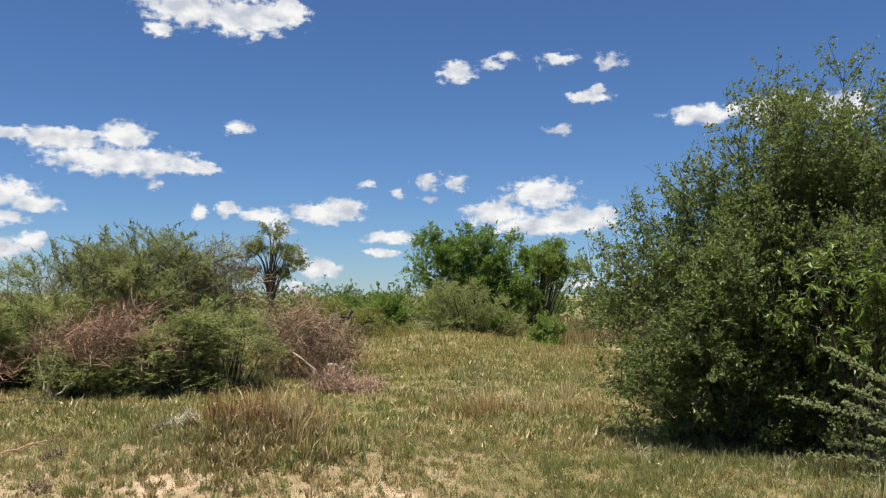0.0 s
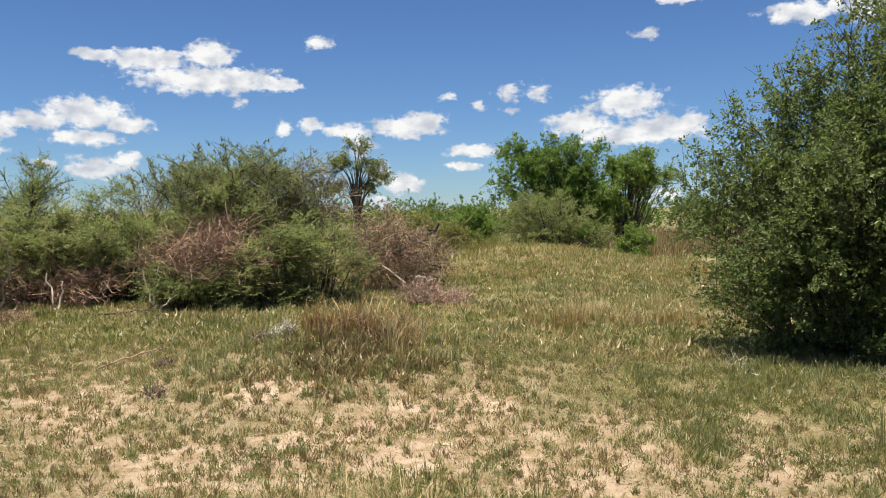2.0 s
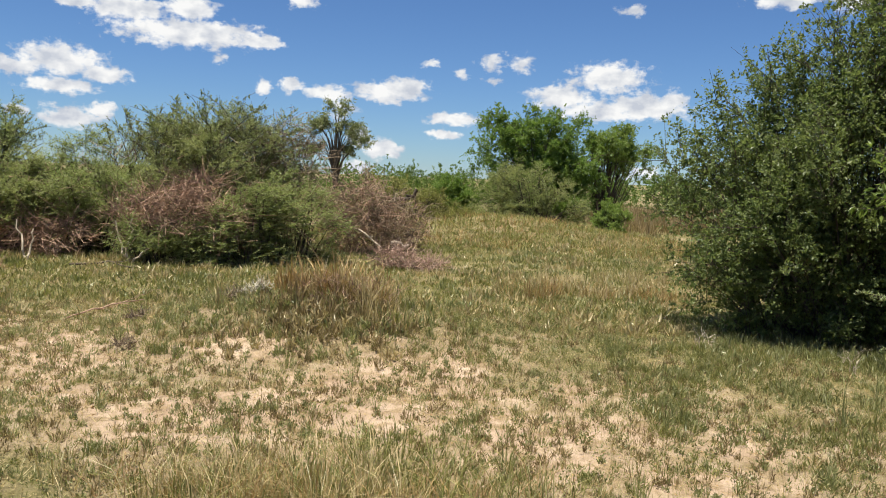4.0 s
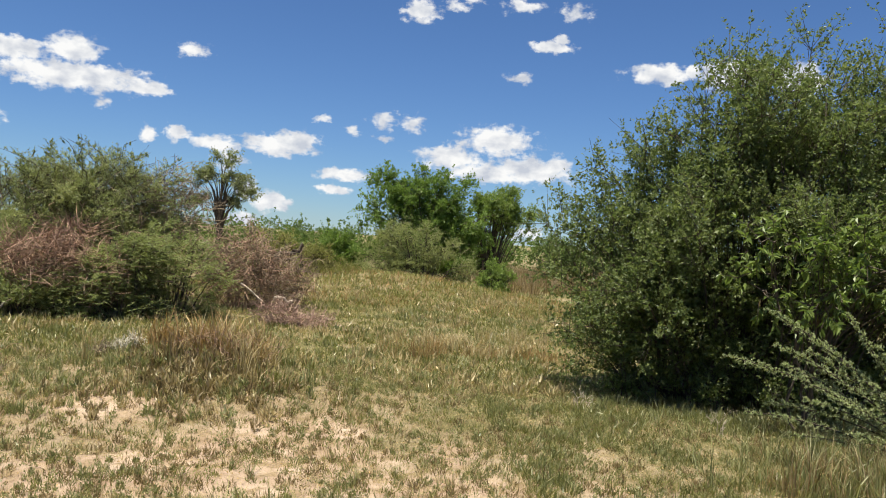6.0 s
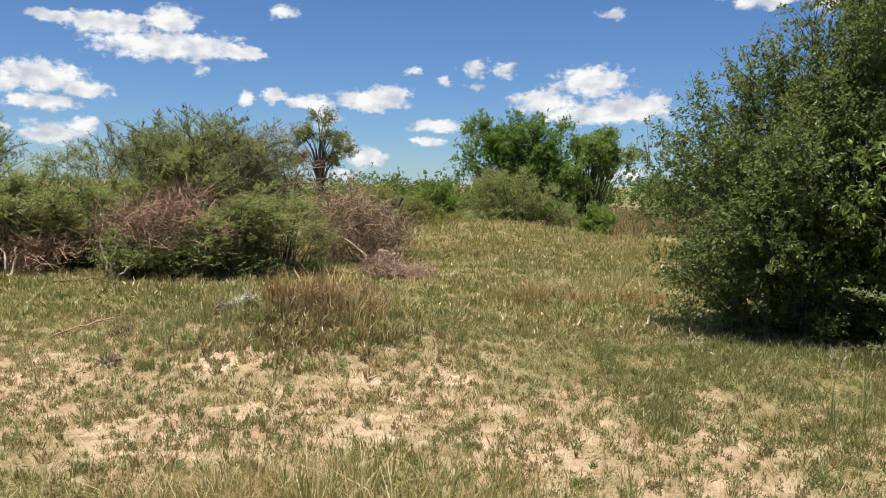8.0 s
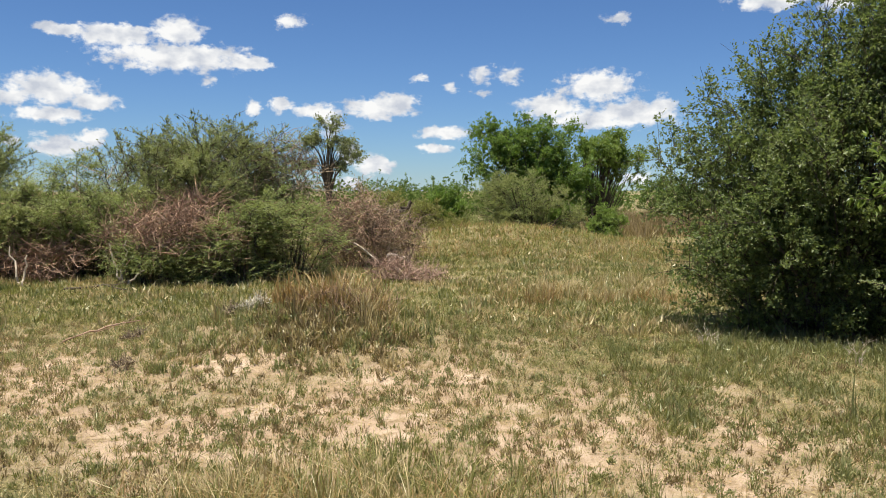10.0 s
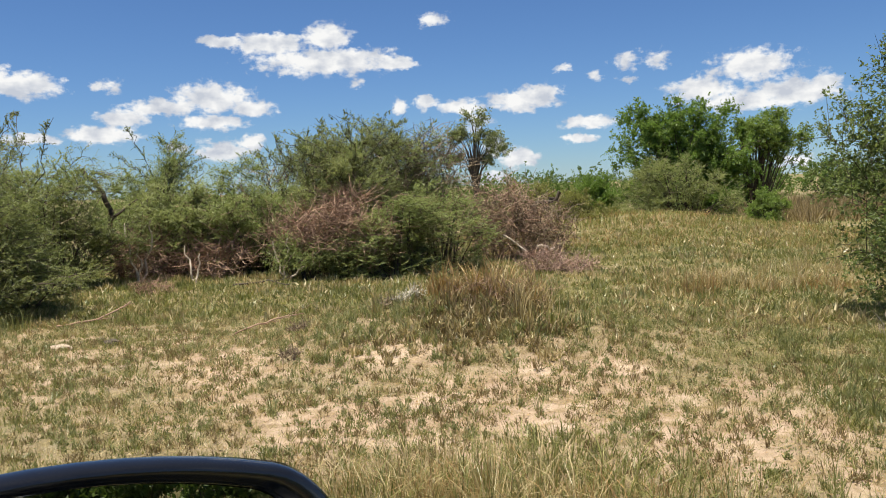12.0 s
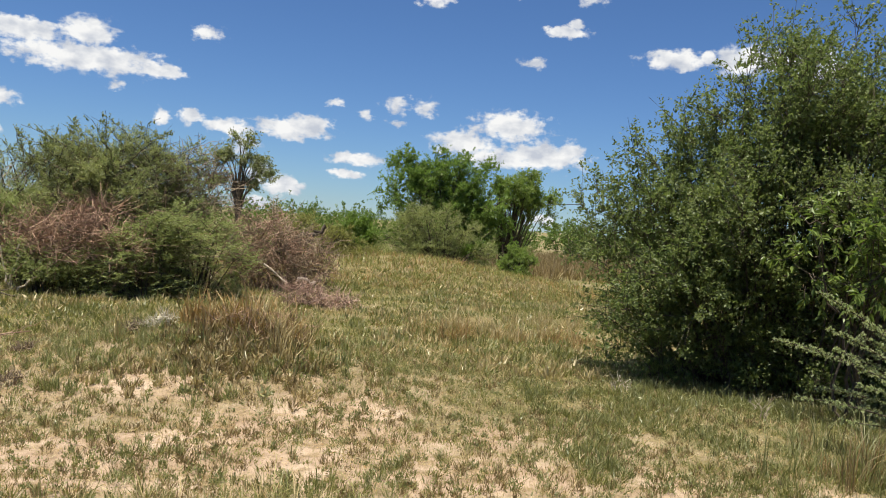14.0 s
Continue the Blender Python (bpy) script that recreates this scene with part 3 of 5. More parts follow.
    v, t = tubes(p, end, 0.0045, 0.0018, 3)
    tagged(hang("twigwork", mesh_of("twigwork", v - o, t, bark), root), kind="stuff")
    # sprays
    m = n * sprays
    j = np.repeat(np.arange(n), sprays)
    f = rng.uniform(0.08, 1.0, m)[:, None]
    q = p[j] * (1 - f) + end[j] * f
    level = unit(np.cross(way[j], np.array([0, 0, 1.0])) + 1e-6)
    u, w = across(way[j])
    th = rng.uniform(0, 2 * np.pi, m)[:, None]
    side = unit(level * rng.choice([-1.0, 1.0], (m, 1)) * flat + (u * np.cos(th) + w * np.sin(th)) * (1 - 0.75 * flat))
    run = unit(way[j] * 0.65 + side * 0.75 + np.array([0, 0, 0.12]) + rng.normal(0, 0.15, (m, 3)))
    size = spray * rng.uniform(0.5, 1.25, m)
    # leaves
    r = m * leaves
    j = np.repeat(np.arange(m), leaves)
    f = rng.uniform(0.05, 1.05, r)
    at = q[j] + run[j] * (size[j] * f)[:, None]
    keep = at[:, 2] > ground_z(at[:, 0], at[:, 1]) + 0.03
    at, j, f = at[keep], j[keep], f[keep]
    r = len(at)
    u, w = across(run)
    th = rng.uniform(0, 2 * np.pi, r)[:, None]
    row = unit(np.cross(run[j], np.array([0, 0, 1.0])) + 1e-6) * rng.choice([-1.0, 1.0], (r, 1))
    out = unit(row * flat + (u[j] * np.cos(th) + w[j] * np.sin(th)) * (1 - 0.8 * flat))
    lw = unit(run[j] * 0.55 + out * 0.85 + rng.normal(0, 0.2, (r, 3)))
    wide = unit(np.cross(lw, np.array([0, 0, 1.0]) + rng.normal(0, 1.0 - 0.5 * flat, (r, 3))))
    g = rng.uniform(0.6, 1.25, r) * (1.1 - 0.35 * f)
    if fine:  # narrow three-cornered leaflets
        half = wide * (leaf[1] * g * 0.5)[:, None]
        v, t = np.stack([at - half, at + half, at + lw * (leaf[0] * g)[:, None]], 1).reshape(-1, 3), np.arange(3 * r).reshape(-1, 3)
    else:
        v, t = blades(at, lw, wide, leaf[0] * g, leaf[1] * g)
    hang("crown", mesh_of("crown", v - o, t, mat), root)
    if bare_twigs:
        p, d = in_lobes(lobes, bare_twigs, 0.5)
        way = unit(rng.normal(0, 0.8, (bare_twigs, 3)) + d * 0.6 + np.array([0, 0, 0.3]))
        a = p - way * 0.15
        a[:, 2] = np.maximum(a[:, 2], ground_z(a[:, 0], a[:, 1]) + 0.02)
        b = p + way * rng.uniform(0.1, 0.5, bare_twigs)[:, None]
        b[:, 2] = np.maximum(b[:, 2], ground_z(b[:, 0], b[:, 1]) + 0.02)
        v, t = bent(a, b, 0.0045, 0.002, 2, 0.14, 3, 0.04)
        v[:, 2] = np.maximum(v[:, 2], ground_z(v[:, 0], v[:, 1]) + 0.01)
        tagged(hang("dead_twigwork", mesh_of("dead_twigwork", v - o, t, dead or DEAD_GREY), root, "leafless dead twigs"), kind="stuff")
    return root


def dead_brush(name, label, base, lobes, count, mat, size=0.5, group="", thick=0.0075, up=0.15, clump=1):
    """A tangle of leafless twigs: arching canes, side twigs and short spurs."""
    root = tagged(new(name), label, "dead bush", group)
    bx, by = base
    o = np.array([bx, by, float(ground_z(bx, by)) - 0.03])
    root.location = o
    count = int(count * 0.75)
    p, d = in_lobes(lobes, count, 0.1)
    way = unit(rng.normal(0, 1, (count, 3)) * np.array([1, 1, 0.75]) + d * 0.25 + np.array([0, 0, up]))
    ln = size * rng.uniform(0.35, 1.3, count)
    b = p + way * ln[:, None]
    b[:, 2] = np.maximum(b[:, 2], ground_z(b[:, 0], b[:, 1]) + 0.02)
    v, t = bent(p, b, thick, thick * 0.45, 2, 0.14, 3, 0.05)
    # spurs
    n = count * 2
    i = rng.integers(0, count, n)
    f = rng.uniform(0.2, 1, n)[:, None]
    q = p[i] * (1 - f) + b[i] * f
    e = q + unit(way[i] * 0.6 + rng.normal(0, 0.7, (n, 3))) * (size * 0.32 * rng.uniform(0.4, 1.2, n))[:, None]
    e[:, 2] = np.maximum(e[:, 2], ground_z(e[:, 0], e[:, 1]) + 0.02)
    v2, t2 = tubes(q, e, thick * 0.5, thick * 0.3, 3)
    v, t = join((v, t), (v2, t2))
    tagged(hang("twigwork", mesh_of("twigwork", v - o, t, mat), root), kind="stuff")
    L = np.array(lobes)
    canes = 14 if count > 700 else 5
    goal, far = in_lobes(lobes, canes, 0.2)
    foot = np.c_[goal[:, :2] * 0.4 + o[:2] * 0.6, np.full(canes, o[2])]
    for k in range(canes):
        v, t = bent(foot[k:k + 1], goal[k:k + 1], thick * 2.2, thick, 5, 0.15, 5)
        hang("cane", mesh_of("cane", v - o, t, mat), root)
    return root


def tufts(name, label, x, y, count, tall, wide, spread, mat, lean=0.35, kind="stuff", category="grass", spread_tall=0.35, short=False):
    """Grass: at each (x, y) a tuft of bent blades."""
    n = len(x)
    i = np.repeat(np.arange(n), count)
    m = len(i)
    tall = np.broadcast_to(tall, n)[i] * rng.uniform(1 - spread_tall, 1 + spread_tall, m)
    th = rng.uniform(0, 2 * np.pi, m)
    r = np.abs(rng.normal(0, 1, m)) * np.broadcast_to(spread, n)[i]
    bx, by = x[i] + np.cos(th) * r, y[i] + np.sin(th) * r
    bz = ground_z(bx, by) - 0.01
    ln = np.abs(rng.normal(0, lean, m)) + 0.05
    th2 = th + rng.normal(0, 0.8, m)
    dx, dy = np.cos(th2) * ln, np.sin(th2) * ln
    sx, sy = -np.sin(th2 + rng.normal(0, 0.9, m)), np.cos(th2 + rng.normal(0, 0.9, m))
    w = np.broadcast_to(wide, n)[i] * rng.uniform(0.6, 1.3, m) / 2
    base = np.stack([bx, by, bz], 1)
    side = np.stack([sx * w, sy * w, np.zeros(m)], 1)
    mid = base + np.stack([dx * tall * 0.4, dy * tall * 0.4, tall * 0.58], 1)
    end = base + np.stack([dx * tall * 1.15, dy * tall * 1.15, tall * (1 - 0.25 * ln)], 1)
    if short:  # a simple pointed blade
        v = np.stack([base - side, base + side, end], 1).reshape(-1, 3)
        t = np.arange(3 * m).reshape(-1, 3)
        o = np.array([float(np.mean(x)), float(np.mean(y)), 0])
        ob = new(name, mesh_of(name, v - o, t, mat))
        ob.location = o
        return tagged(ob, label, category, kind=kind)
    v = np.stack([base - side, base + side, mid - side * 0.8, mid + side * 0.8, end], 1).reshape(-1, 3)
    t = np.array([[0, 1, 3], [0, 3, 2], [2, 3, 4]])
    t = (t[None] + (np.arange(m) * 5)[:, None, None]).reshape(-1, 3)
    o = np.array([float(np.mean(x)), float(np.mean(y)), 0])
    ob = new(name, mesh_of(name, v - o, t, mat))
    ob.location = o
    return tagged(ob, label, category, kind=kind)


def herbs(name, label, x, y, count, radius, tall, leaf, mat, simple=False):
    """Low leafy plants: at each (x, y) a little heap of short leaves."""
    n = len(x)
    i = np.repeat(np.arange(n), count)
    m = len(i)
    th, r = rng.uniform(0, 2 * np.pi, m), np.sqrt(rng.random(m)) * np.broadcast_to(radius, n)[i]
    px, py = x[i] + np.cos(th) * r, y[i] + np.sin(th) * r
    h = np.broadcast_to(tall, n)[i] * rng.random(m) * (1 - 0.7 * r / np.broadcast_to(radius, n)[i])
    p = np.stack([px, py, ground_z(px, py) - 0.004 + h], 1)
    way = unit(np.stack([np.cos(th) * 0.7, np.sin(th) * 0.7, np.full(m, 0.65)], 1) + rng.normal(0, 0.5, (m, 3)))
    if simple:
        way = unit(way * np.array([0.6, 0.6, 1.0]) + np.array([0, 0, 0.35]))
    way[:, 2] = np.abs(way[:, 2])
    side = unit(np.cross(way, rng.normal(0, 1, (m, 3))))
    k = rng.uniform(0.6, 1.4, m)
    v, t = blades(p, way, side, leaf[0] * k, leaf[1] * k, 0.1)
    if simple:  # plain three-cornered leaves
        w = side * (leaf[1] * k * 0.5)[:, None]
        v, t = np.stack([p - w, p + w, p + way * (leaf[0] * k)[:, None]], 1).reshape(-1, 3), np.arange(3 * m).reshape(-1, 3)
    o = np.array([float(np.mean(x)), float(np.mean(y)), 0])
    ob = new(name, mesh_of(name, v - o, t, mat))
    ob.location = o
    return tagged(ob, label, "herbs", kind="stuff")


def litter(name, label, x, y, size, wide, mat):
    """Straw and leaf bits lying about on the ground."""
    n = len(x)
    th = rng.uniform(0, 2 * np.pi, n)
    way = unit(np.stack([np.cos(th), np.sin(th), rng.normal(0.08, 0.15, n)], 1))
    p = np.stack([x, y, ground_z(x, y) + rng.uniform(0.002, 0.02, n)], 1)
    side = unit(np.cross(way, np.array([0, 0, 1.0]) + rng.normal(0, 0.4, (n, 3))))
    v, t = blades(p, way, side, size * rng.uniform(0.4, 1.4, n), wide * rng.uniform(0.6, 1.4, n), 0.05)
    o = np.array([float(np.mean(x)), float(np.mean(y)), 0])
    ob = new(name, mesh_of(name, v - o, t, mat))
    ob.location = o
    return tagged(ob, label, "litter", kind="stuff")


# ---------------------------------------------------------------- ground
xs = np.r_[-np.geomspace(3500, 16, 34), np.arange(-14.5, 11.5, 0.145), np.geomspace(12.5, 3500, 34)]
ys = np.r_[-np.geomspace(3500, 3, 30), np.arange(-2, 3, 0.5), np.arange(3, 20, 0.13), np.arange(20, 34, 0.35), np.geomspace(35, 3500, 40)]
gx, gy = np.meshgrid(xs, ys)
gz = ground_z(gx, gy)
nx = len(xs)
cell = (np.arange(len(ys) - 1)[:, None] * nx + np.arange(nx - 1)[None]).ravel()
ground_tris = np.concatenate([np.stack([cell, cell + 1, cell + nx + 1], 1), np.stack([cell, cell + nx + 1, cell + nx], 1)])
ground_mesh = mesh_of("ground", np.stack([gx.ravel(), gy.ravel(), gz.ravel()], 1), ground_tris, SOIL, True)
sward = ground_mesh.attributes.new("sward", "FLOAT", "POINT")
sward.data.foreach_set("value", np.clip(0.92 + 0.7 * (soft_noise(gx, gy, 0.4, 8).ravel() - 0.5) + 0.4 * (soft_noise(gx, gy, 1.3, 9).ravel() - 0.5) - 1.15 * bare(gx, gy).ravel(), 0, 1).astype(np.float32))
tagged(new("ground", ground_mesh), "pale sandy savanna ground with sparse dry and green grass", "ground", kind="structure")


# ---------------------------------------------------------------- large bush on the clearing's edge
boughs("leafy_bush", "dense tall dark green bush with small leaves down to the ground", "bush", (4.6, 10.2),
       [(3.15, 10.1, 1.6, 1.0, 1.0, 1.15), (2.5, 10.3, 1.45, 0.42, 0.6, 0.8), (2.3, 10.4, 1.9, 0.25, 0.3, 0.35), (2.8, 10.0, 2.25, 0.42, 0.6, 0.55), (2.5, 10.0, 2.6, 0.08, 0.15, 0.4), (3.55, 9.8, 2.6, 0.5, 0.7, 0.75),
        (4.35, 9.6, 3.45, 0.75, 0.9, 0.95), (4.1, 9.7, 3.0, 0.5, 0.8, 0.7), (4.8, 9.6, 3.65, 0.7, 0.8, 0.75), (5.7, 9.4, 3.65, 0.8, 0.9, 0.8), (5.2, 9.5, 3.45, 0.9, 1.0, 1.0), (6.4, 9.4, 3.2, 1.3, 1.2, 1.35), (4.3, 9.9, 1.9, 1.6, 1.3, 1.3), (6.0, 9.5, 2.0, 1.8, 1.4, 1.5),
        (4.4, 8.9, 2.0, 1.2, 1.0, 0.65), (5.8, 8.7, 2.0, 1.3, 1.1, 0.75), (3.3, 9.3, 1.35, 0.7, 0.6, 0.6), (4.0, 9.7, 0.75, 1.3, 0.5, 0.6), (5.9, 9.4, 0.8, 1.5, 0.5, 0.65), (4.9, 9.4, 0.6, 0.9, 0.4, 0.45), (2.85, 9.75, 0.65, 0.68, 0.6, 0.5)],
       LEAF_DARK, 420, 13, 5, 9, (0.049, 0.028), 0.46, 0.19, 0.15, thick=0.03, low=0.5, stems=10, start=0.42, gather=0.5, lift=0.45, taper=0.1)
boughs("leafy_bush", "low dark undergrowth in the shade of the tall bush", "bush", (4.8, 9.2),
       [(3.3, 9.5, 0.4, 0.7, 0.3, 0.36), (4.2, 9.2, 0.4, 0.8, 0.3, 0.38), (5.2, 9.0, 0.45, 0.8, 0.3, 0.42), (6.2, 8.8, 0.45, 0.8, 0.3, 0.42)],
       LEAF_DARK, 90, 10, 4, 7, (0.05, 0.028), 0.32, 0.17, 0.1, thick=0.012, low=0.3, start=0.05, gather=0.05)
shrub("broad_leaf_bush", "bright green bush with broad drooping leaves beside dark bush", "bush", (4.5, 8.4),
      [(4.05, 8.0, 1.88, 0.54, 0.23, 0.2), (4.68, 7.85, 1.74, 0.5, 0.23, 0.34), (3.83, 8.0, 1.56, 0.27, 0.18, 0.14), (4.5, 7.9, 1.33, 0.36, 0.23, 0.18), (5.2, 7.8, 1.75, 0.45, 0.25, 0.4)],
      LEAF_BRIGHT, 30, 6, 10, (0.1, 0.034), 0.11, 0.2, 5, 0, droop=0.5, thick=0.02)

# feathery sapling close by
def feathery(name, label, base, limbs, mat, scale=1.0, lift=0.16, fork=0.0, dense=60, tuft=(0.03, 0.10), small=1.0):
    """A young thorn tree: long arching limbs, each fringed with short feathery leaf tufts."""
    root = tagged(new(name), label, "sapling")
    o = np.array([base[0], base[1], float(ground_z(*base)) - 0.03])
    root.location = o
    a = np.repeat(o[None], len(limbs), 0) + np.c_[rng.normal(0, 0.05, (len(limbs), 2)), np.zeros(len(limbs))]
    b = np.array(limbs, float)
    a[:, 2] += fork * b[:, 2]  # limbs leave the stem at different heights
    if fork:
        v, t = bent(o[None], np.array([[o[0], o[1], a[:, 2].max() + 0.05]]), 0.026, 0.016, 6, 0.04, 7)
        hang("stem", mesh_of("stem", v - o, t, BARK, True), root)
    mid = a * 0.5 + b * 0.5 + np.array([0, 0, lift]) * np.linalg.norm(b - a, axis=1)[:, None]
    at = lambda s, k: a[k] * (1 - s) ** 2 + mid[k] * 2 * s * (1 - s) + b[k] * s * s
    wood, spots, ways = [], [], []
    grid = np.linspace(0, 1, 9)
    for k in range(len(limbs)):
        pts = np.array([at(s, k) for s in grid])
        v, t = bent(pts[:1], pts[-1:], 0.016 * scale, 0.004 * scale, 8, 0.0, 6, 0.0)
        rise = np.repeat((pts - (pts[:1] + (pts[-1:] - pts[:1]) * grid[:, None])), 6, 0)
        hang("limb", mesh_of("limb", v + rise - o, t, BARK, True), root, "thin grey-brown arching limb")
        n = int(np.linalg.norm(b[k] - a[k]) * dense)
        s = rng.uniform(0.18, 1.0, n)
        p = np.array([at(x, k) for x in s])
        d = unit(np.array([at(min(x + 0.03, 1.03), k) for x in s]) - p)
        u, w = across(d)
        th = rng.uniform(0, 2 * np.pi, n)[:, None]
        way = unit(d * 0.75 + (u * np.cos(th) + w * np.sin(th)) * 0.9)
        size = rng.uniform(*tuft, n) * (1.25 - 0.8 * s)
        wood.append(tubes(p, p + way * size[:, None], 0.003, 0.0015, 3))
        spots.append(np.c_[p, size]), ways.append(way)
    v, t = join(*wood)
    tagged(hang("twigwork", mesh_of("twigwork", v - o, t, BARK), root), kind="stuff")
    sp, wy = np.concatenate(spots), np.concatenate(ways)
    i = np.repeat(np.arange(len(sp)), 17)
    f = rng.uniform(0.1, 1.1, len(i))[:, None]
    p = sp[i, :3] + wy[i] * sp[i, 3:] * f
    u, w = across(wy)
    th = rng.uniform(0, 2 * np.pi, len(i))[:, None]
    way = unit(wy[i] * 0.5 + u[i] * np.cos(th) + w[i] * np.sin(th))
    sd = unit(np.cross(way, rng.normal(0, 1, (len(i), 3))))
    v, t = blades(p, way, sd, small * rng.uniform(0.014, 0.030, len(i)), small * rng.uniform(0.007, 0.011, len(i)))
    hang("crown", mesh_of("crown", v - o, t, mat), root)
    return root


feathery("thorn_sapling", "young thorn tree with pale feathery leaves on arching limbs", (4.75, 6.6),
         [(2.98, 6.8, 0.92), (3.37, 6.75, 1.05), (3.2, 6.8, 0.46), (3.35, 6.9, 1.33), (3.95, 6.7, 1.35), (3.6, 7.0, 0.85), (3.35, 6.8, 0.55), (3.6, 6.6, 0.62), (3.7, 6.8, 1.12),
          (4.4, 6.8, 1.5), (4.9, 6.9, 1.4), (5.3, 6.9, 1.1), (3.55, 6.7, 0.3), (5.2, 6.5, 0.7), (3.8, 6.6, 0.65), (3.75, 6.9, 1.0), (4.1, 6.5, 0.8), (4.2, 6.6, 1.1), (3.9, 6.4, 0.4), (4.3, 6.4, 0.55)], LEAF_SAPLING, 0.7, 0.12, 0.2, 100, (0.022, 0.09), 0.68)


def arching_limbs(root, lobes, count, mat, leaf=0.024, long=1.0):
    """Long dark thorny limbs that arch out of a bush's top, fringed with small leaf tufts."""
    o = np.array(root.location)
    p, d = in_lobes(lobes, count * 6, 0.55)
    keep = np.argsort(-(p[:, 2] + rng.normal(0, 0.5, len(p))))[:count]
    p, d = p[keep], d[keep]
    wood, spots = [], []
    for k in range(count):
        flat_way = rng.uniform(0, 2 * np.pi)
        out = unit(np.array([np.cos(flat_way), 0.5 * np.sin(flat_way), rng.uniform(-0.1, 0.75)]))
        a = p[k] - np.array([0, 0, 0.5])
        b = a + out * long * rng.uniform(0.6, 1.35) + np.array([0, 0, 0.35])
        mid = (a + b) / 2 + np.array([0, 0, 0.2 * long])
        grid = np.linspace(0, 1, 8)[:, None]
        pts = a * (1 - grid) ** 2 + mid * 2 * grid * (1 - grid) + b * grid ** 2 + rng.normal(0, 0.035, (8, 3))
        wood.append(tubes(pts[:-1], pts[1:], np.linspace(0.009, 0.004, 7), np.linspace(0.008, 0.003, 7), 4))
        n = 32
        s = rng.uniform(0.1, 0.95, n)[:, None]
        q = a * (1 - s) ** 2 + mid * 2 * s * (1 - s) + b * s ** 2
        way = unit(unit(b - a) * 0.7 + rng.normal(0, 0.6, (n, 3)) + np.array([0, 0, 0.2]))
        e = q + way * rng.uniform(0.06, 0.42, n)[:, None] * (1.2 - s)
        wood.append(tubes(q, e, 0.0035, 0.0015, 3))
        i = np.repeat(np.arange(n), 16)
        f = rng.uniform(0.15, 1.05, len(i))[:, None]
        spots.append(q[i] * (1 - f) + e[i] * f)
    v, t = join(*wood)
    tagged(hang("limbwork", mesh_of("limbwork", v - o, t, BARK), root, "dark arching thorny limbs"), kind="stuff")
    p = np.concatenate(spots)
    way = unit(rng.normal(0, 1, (len(p), 3)) + np.array([0, 0, 0.3]))
    side = unit(np.cross(way, rng.normal(0, 1, (len(p), 3))))
    v, t = blades(p, way, side, leaf * rng.uniform(0.6, 1.4, len(p)), leaf * 0.5 * rng.uniform(0.6, 1.3, len(p)))
    hang("limb_leaves", mesh_of("limb_leaves", v - o, t, mat), root)


# ---------------------------------------------------------------- thorn thicket across the clearing
def thorn(label, base, lobes, mat, limbs, bare_twigs=0, dead=None, **more):
    """A thorn bush: arching dark limbs with feathery, level sprays."""
    how = dict(twigs=13, sprays=5, leaves=17, leaf=(0.05, 0.0138), fine=True, twig=0.45, spray=0.19, flat=0.7, thick=0.026, low=0.45, start=0.3, taper=0.55, group="thorn thicket")
    how.update(more)
    return boughs("acacia_bush", label, "bush", base, lobes, mat, limbs, bare_twigs=bare_twigs, dead=dead, **how)


tall_lobes = [(-5.4, 15.8, 1.6, 1.5, 1.2, 1.15), (-4.7, 16.0, 2.05, 0.9, 0.9, 0.65), (-5.9, 16.0, 2.05, 0.8, 0.8, 0.6)]
tall_bush = thorn("tall grey-green thorn bush with fine leaves and spiky shoots", (-5.3, 16.0), tall_lobes, LEAF_ACACIA, 110, 420, DEAD_GREY, flat=0.5)
arching_limbs(tall_bush, tall_lobes, 84, LEAF_THORN, 0.028, 1.05)
thorn("low spreading green thorn bush at the thicket's edge", (-3.7, 15.2), [(-3.6, 15.2, 0.8, 0.85, 0.75, 0.8), (-4.3, 14.6, 0.55, 0.75, 0.5, 0.5)], LEAF_THORN, 56, 260, droop=0.15, spray=0.24, dead=DEAD_PINK, flat=0.85)
thorn("rounded green thorn bush with dead wood at its foot", (-7.7, 15.7), [(-7.6, 15.5, 1.1, 1.25, 1.0, 1.1), (-8.5, 15.0, 0.8, 0.9, 0.8, 0.8), (-7.4, 14.6, 1.1, 0.7, 0.5, 0.5)], LEAF_THORN, 100, 300, DEAD_PINK)
thin_tree = thorn("thin open thorn tree with sparse upright shoots", (-7.2, 16.6), [(-7.2, 16.6, 1.9, 0.75, 0.6, 0.7)], LEAF_ACACIA, 20, twigs=8, sprays=3, flat=0.4)
arching_limbs(thin_tree, [(-7.2, 16.6, 2.0, 0.75, 0.6, 0.6)], 24, LEAF_ACACIA, long=0.8)
thorn("low green thorn shrub in front of dead brush", (-5.7, 14.2), [(-6.0, 14.1, 0.33, 0.5, 0.35, 0.3), (-5.3, 14.2, 0.3, 0.5, 0.3, 0.28)], LEAF_THORN, 44, twigs=9, gather=0.3)
thorn("feathery green thorn shrub with drooping boughs", (-4.4, 14.5), [(-4.6, 14.35, 0.55, 0.65, 0.4, 0.5), (-4.2, 14.7, 1.1, 0.6, 0.4, 0.5)], LEAF_THORN, 46, 160, dead=DEAD_PINK, gather=0.4, droop=0.2, spray=0.24, flat=0.85)
forked = thorn("slender green thorn tree with a forked top", (-9.8, 15.9), [(-9.8, 15.9, 1.2, 1.1, 1.0, 1.1), (-9.9, 15.9, 2.2, 0.55, 0.5, 0.7)], LEAF_THORN, 76, flat=0.5)
